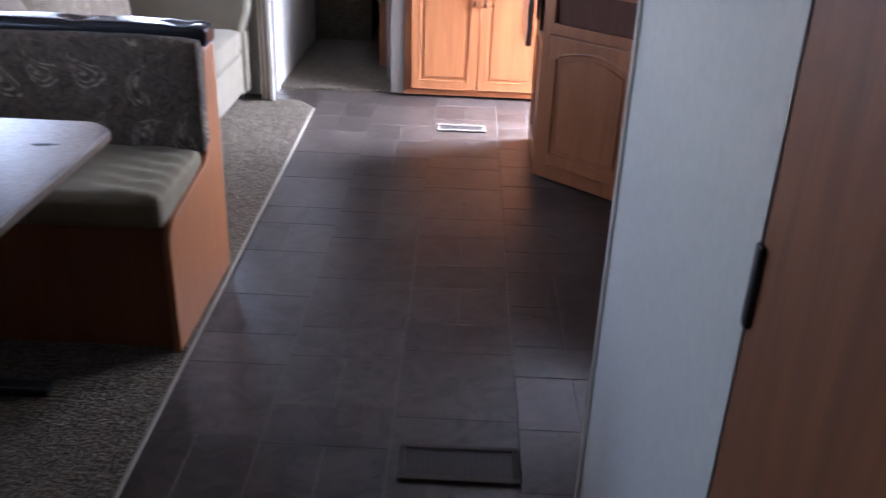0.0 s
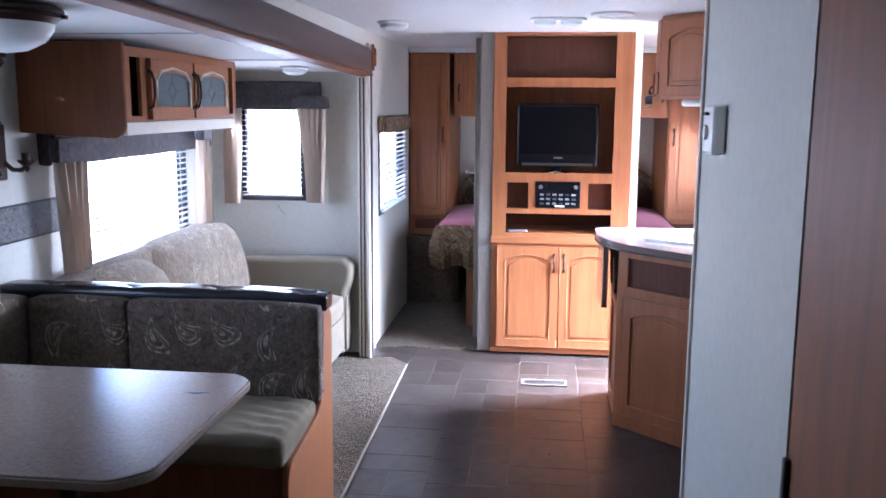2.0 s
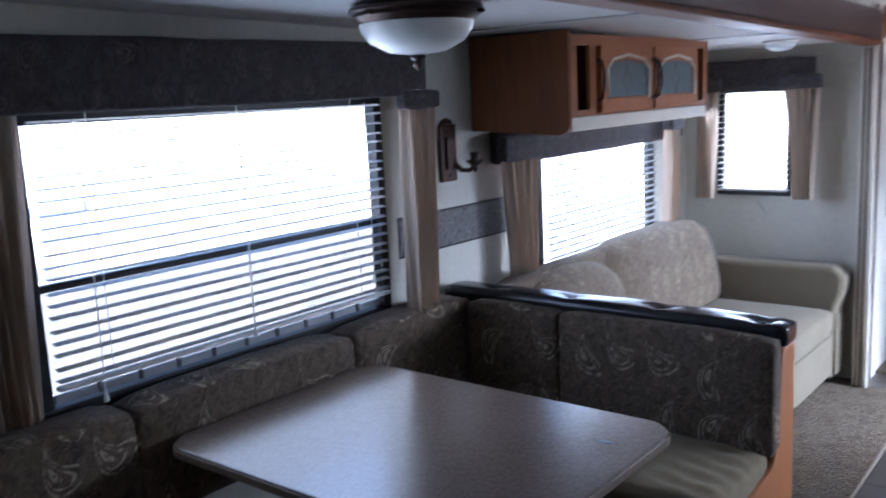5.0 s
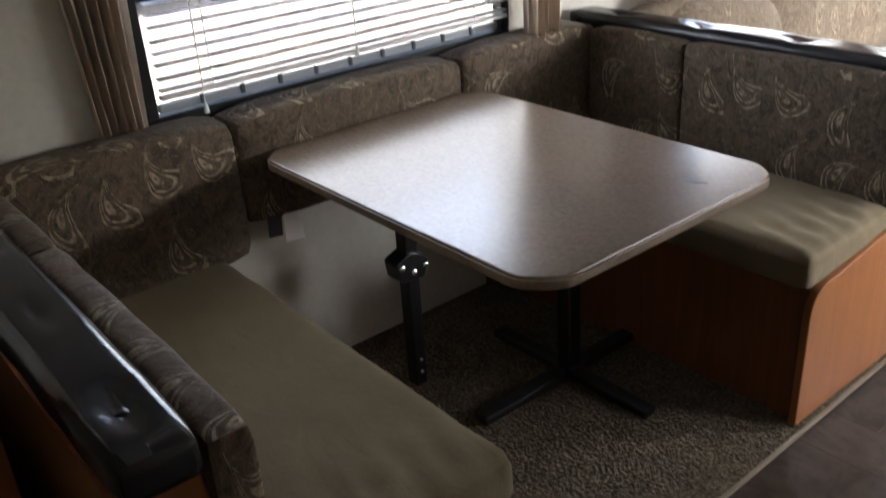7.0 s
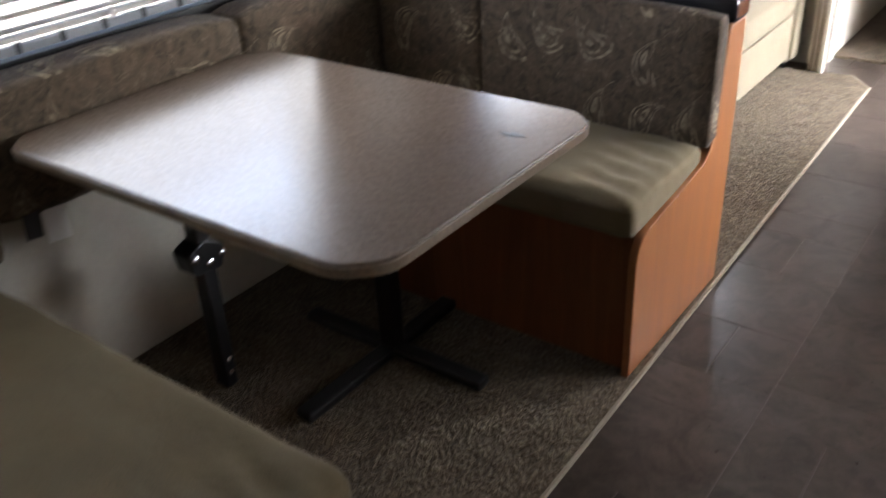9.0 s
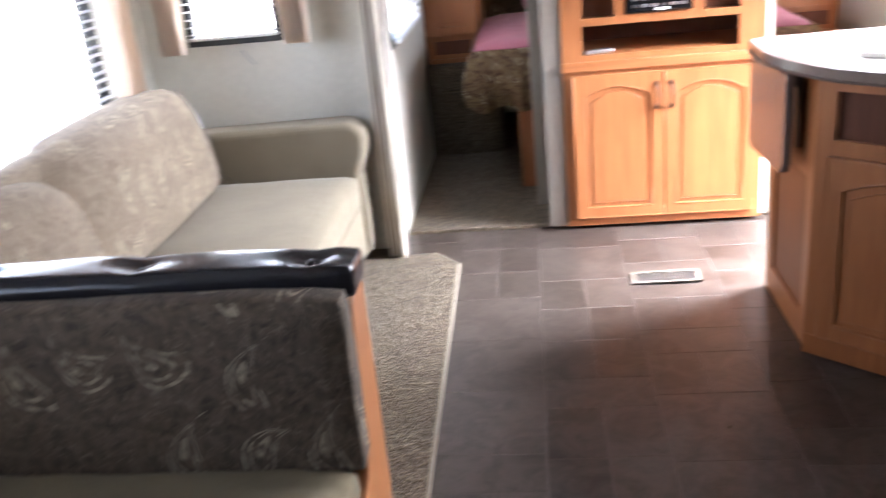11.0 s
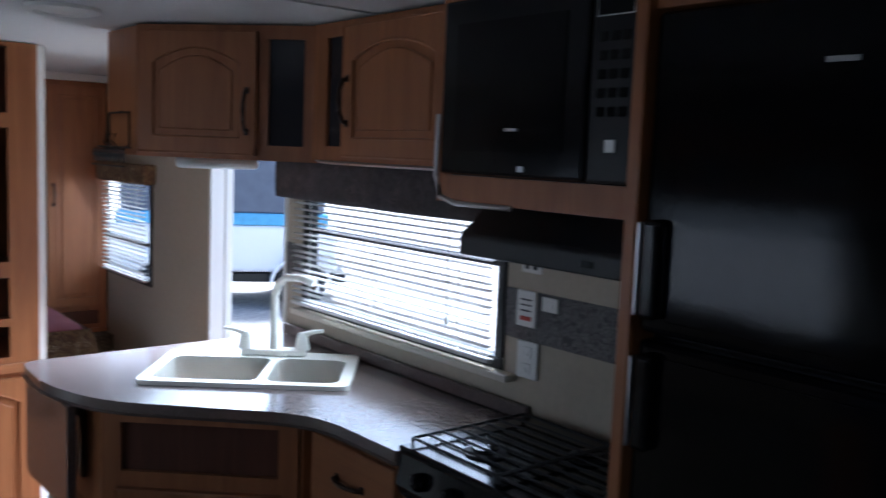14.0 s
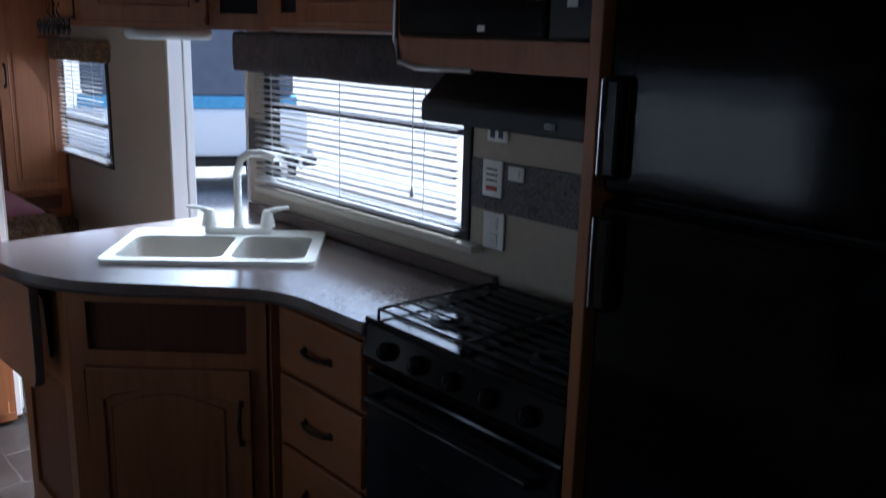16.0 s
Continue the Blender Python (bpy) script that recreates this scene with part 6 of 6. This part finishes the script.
part("mattress", cushion(BX0 + 0.02, BX1 - 0.02, BY0 + 0.02, BY1, 0.451, 0.69, 0.05, 0.01, 8, 40), PAPER, bed)
part("quilt", cushion(BX0, BX1, BY0, BY1 - 0.25, 0.60, 0.735, 0.055, 0.02, 12, 41), BED_M, bed, "rose quilt")
ruf = bmesh.new()
path = []
for k in range(41):
    path.append((BX0 - 0.02, BY1 - 0.3 - k / 40 * (BY1 - 0.3 - BY0)))
for k in range(1, 41):
    path.append((BX0 - 0.02 + k / 40 * (BX1 - BX0 + 0.04), BY0 - 0.02))
for k in range(1, 41):
    path.append((BX1 + 0.02, BY0 - 0.02 + k / 40 * (BY1 - 0.3 - BY0)))
cols = []
for k, (x, y) in enumerate(path):
    nx, ny = (-1, 0) if k <= 40 else (0, -1) if k <= 80 else (1, 0)
    if k in (40, 80):
        nx, ny = (-0.7 if k == 40 else 0.7), -0.7
    wave = 0.022 * math.sin(k * 1.25) + 0.012 * math.sin(k * 2.9)
    col = []
    for j in range(6):
        t = j / 5
        o = 0.055 * math.sin(t * 2.6) + wave * t - 0.02
        col.append(ruf.verts.new((x + nx * o, y + ny * o, 0.715 - t * (0.29 + 0.016 * math.sin(k * 1.25)))))
    cols.append(col)
for a, c in zip(cols, cols[1:]):
    for j in range(5):
        ruf.faces.new((a[j], c[j], c[j + 1], a[j + 1]))
bmesh.ops.solidify(ruf, geom=ruf.faces[:], thickness=0.006)
part("ruffle", ruf, RUFFLE, bed, "gathered gold floral ruffle")
for k, (x0, x1) in enumerate(((0.02, 0.60), (0.66, 1.24))):
    pl = thing("pillow", "rose pillow at the bed head", "pillow", ((x0 + x1) / 2, 7.0, 0.62), group="pillows")
    part("case", cushion(x0, x1, 6.80, 7.15, 0.742, 0.88, 0.06, 0.03, 8, 50 + k), BED_M, pl)
hb = thing("headboard", "arched brown padded headboard with floral ruffle edge", "headboard", (0.63, 7.28, 0.4))
arc = [(0.62 + 0.86 * math.cos(math.pi * k / 20), 0.66 + 0.52 * math.sin(math.pi * k / 20)) for k in range(21)]
part("panel", prism([(1.48, 0.30)] + arc + [(-0.24, 0.30)], 7.25, 7.34, "y", 0.02, 3), PAISLEY, hb)
part("ruffle_edge", tube([(a, 7.235, b) for a, b in arc], [0.030 + 0.008 * math.sin(k * 2.3) for k in range(21)], seg=8), RUFFLE, hb, "gathered floral edge")


def wardrobe(x0, x1, hand):
    w = thing("wardrobe", "tall oak bedroom wardrobe with one panel door", "wardrobe", ((x0 + x1) / 2, 6.9, 0.53), group="bedroom wardrobes")
    part("body", box(x0, x1, 6.485, YF - 0.003, 0.535, 1.925, 0.003), OAK, w)
    part("vent_panel", box(x0 + 0.05, x1 - 0.05, 6.478, 6.4845, 0.585, 0.66, 0.002), BROWN_BACK, w)
    part("base_rail", box(x0, x1, 6.472, 6.4845, 0.535, 0.56, 0.002), OAK_H, w)
    m = PLACE[w].inverted() @ facing((x0 + 0.015, 6.4845), 0, 0.69)
    d = arch_door(w, x1 - x0 - 0.03, 1.21, local=m, arch=False)
    pull(d, 0.03 if hand < 0 else x1 - x0 - 0.06, 0.62, m, True, 0.11)
    return w


wardrobe(XL + 0.003, -0.235, 1)
wardrobe(1.40, XR - 0.003, -1)
nb = thing("bed_cabinet", "oak overhead cabinet above the bed head", "cabinet", (0.6, 6.9, 1.44))
part("body", box(-0.203, 1.398, 6.50, YF - 0.003, 1.45, 1.925, 0.003), OAK, nb)
for k in range(4):
    m = PLACE[nb].inverted() @ facing((-0.195 + k * 0.398, 6.4995), 0, 1.46)
    d = arch_door(nb, 0.385, 0.45, local=m, arch=False)
    pull(d, 0.355 if k % 2 else 0.03, 0.17, m, True, 0.11)
for x0, x1 in ((XL + 0.003, -0.14), (1.38, XR - 0.003)):
    single("carpeted_box", box(x0, x1, 6.38, YF - 0.003, 0.013, 0.532, 0.006), CARPET, "brown carpeted step box under the wardrobe", "box", kind="structure")
single("ceiling_drop", box(XL, XR, 6.47, YF - 0.002, 1.927, ZC, 0.002), CEIL, "white soffit above the bedroom cabinets", "ceiling", kind="structure")

# ---- outdoors ----
single("ground", box(-400, 400, -400, 400, -0.86, -0.80), GRAVEL, "pale gravel ground of the sales lot", "ground", kind="structure", smooth=False)
single("underfloor", box(XS - 0.05, XR + TH, YB, YF, -0.30, -0.062), DARKGREY, "dark underside of the trailer floor", "floor", kind="structure", smooth=False)
BLUE = plaster("faded_blue_tarp", (0.12, 0.36, 0.58), 0.15, 8)
TRUCKW = material("white_vehicle_paint", (0.78, 0.79, 0.80), 0.25)[0]
GREYV = plaster("grey_canvas", (0.10, 0.115, 0.15), 0.12, 6)


def parked_trailer(at, turn):
    """A white utility trailer with a covered load; u runs along it."""
    v = thing("utility_trailer", "white parked trailer with grey covered load and blue tarp band", "vehicle", at, turn)
    part("bed", box(-2.6, 0.75, -0.9, 0.9, 0.55, 1.25, 0.06, 3), TRUCKW, v, local=True)
    part("cover", prism(rounded([(-2.4, 1.42), (0.55, 1.42), (0.55, 2.45), (0.2, 2.62), (-2.2, 2.62), (-2.4, 2.4)], 0.12), -0.85, 0.85, "y", 0.05, 3), GREYV, v, "grey canvas cover", local=True)
    part("tarp_band", box(-2.45, 0.6, -0.88, 0.88, 1.252, 1.43, 0.02), BLUE, v, "faded blue tarp edge", local=True)
    part("chassis_rail", box(-2.9, 0.9, -0.75, 0.75, 0.38, 0.52, 0.02), BLACK, v, local=True)
    for x in (-1.75, 0.2):
        for y in (-0.95, 0.95):
            w = part("wheel", lathe([(0.36, -0.1), (0.37, -0.06), (0.37, 0.06), (0.36, 0.1)], (x, y, 0.37), axis="y", seg=30), RUBBER, v, local=True)
            part("rim", lathe([(0.24, -0.115), (0.22, -0.09), (0.22, 0.09), (0.24, 0.115)], (x, y, 0.37), axis="y", seg=24), SILVER, w, local=True)
            part("mudguard", prism([(x + 0.46 * math.cos(a), 0.37 + 0.46 * math.sin(a)) for a in [math.pi * k / 12 for k in range(13)]] + [(x + 0.42 * math.cos(a), 0.37 + 0.42 * math.sin(a)) for a in [math.pi * k / 12 for k in range(12, -1, -1)]], y - 0.13, y + 0.13, "y"), TRUCKW, v, local=True)
    return v


parked_trailer((7.0, 13.9, -0.80), -27)
for k, (x, y, turn) in enumerate(((-13.0, 3.5, 84), (-15.0, -5.0, 96), (12.5, 4.5, 90))):
    rv = thing("travel_trailer", "white parked travel trailer with dark windows", "vehicle", (x, y, -0.8), turn, group="parked trailers")
    part("shell", box(-3.6, 3.6, -1.2, 1.2, 0.5, 2.9, 0.18, 4), TRUCKW, rv, local=True)
    for u in (-2.4, -0.6, 1.6):
        for s in (-1, 1):
            part("window", box(u - 0.4, u + 0.4, s * 1.19, s * 1.212, 1.5, 2.1, 0.01), SCREEN, rv, local=True)
    part("stripe", box(-3.55, 3.55, -1.206, 1.206, 0.95, 1.1, 0.01), GREYV, rv, local=True)
    for u in (-0.4, 0.5):
        for s in (-1, 1):
            part("wheel", lathe([(0.35, -0.1), (0.37, -0.06), (0.37, 0.06), (0.35, 0.1)], (u, s * 1.12, 0.37), axis="y", seg=24), RUBBER, rv, local=True)

# ---- floor tiles ----
TW, GAP = 0.334, 0.0035
random.seed(7)


def tile_mesh(w, h):
    b = bmesh.new()
    g = GAP / 2
    lo = [b.verts.new((x, y, -0.0042)) for x, y in ((g, g), (w - g, g), (w - g, h - g), (g, h - g))]
    hi = [b.verts.new((x, y, -0.0031)) for x, y in ((g + 0.001, g + 0.001), (w - g - 0.001, g + 0.001), (w - g - 0.001, h - g - 0.001), (g + 0.001, h - g - 0.001))]
    b.faces.new(hi)
    for i in range(4):
        b.faces.new((lo[i], lo[(i + 1) % 4], hi[(i + 1) % 4], hi[i]))
    ob = link("tile", b, TILE_M)
    me = ob.data
    bpy.data.objects.remove(ob)
    return me


MESH = {"big": tile_mesh(TW, TW), "half": tile_mesh(TW / 2, 0.25), "flat": tile_mesh(TW, TW / 2)}


def lay(kind, x, y):
    o = new("tile", MESH[kind])
    o.parent = floor
    o.location = (x, y, 0)


for c in range(7):
    x = -0.62 + c * TW
    y = -0.42 - 0.11 * (c % 3)
    while y < 5.13:
        kind = random.choice(["big", "half", "flat", "half"])
        if kind == "half":
            lay("half", x, y)
            lay("half", x + TW / 2, y)
            y += 0.25
        else:
            lay(kind, x, y)
            y += TW if kind == "big" else TW / 2
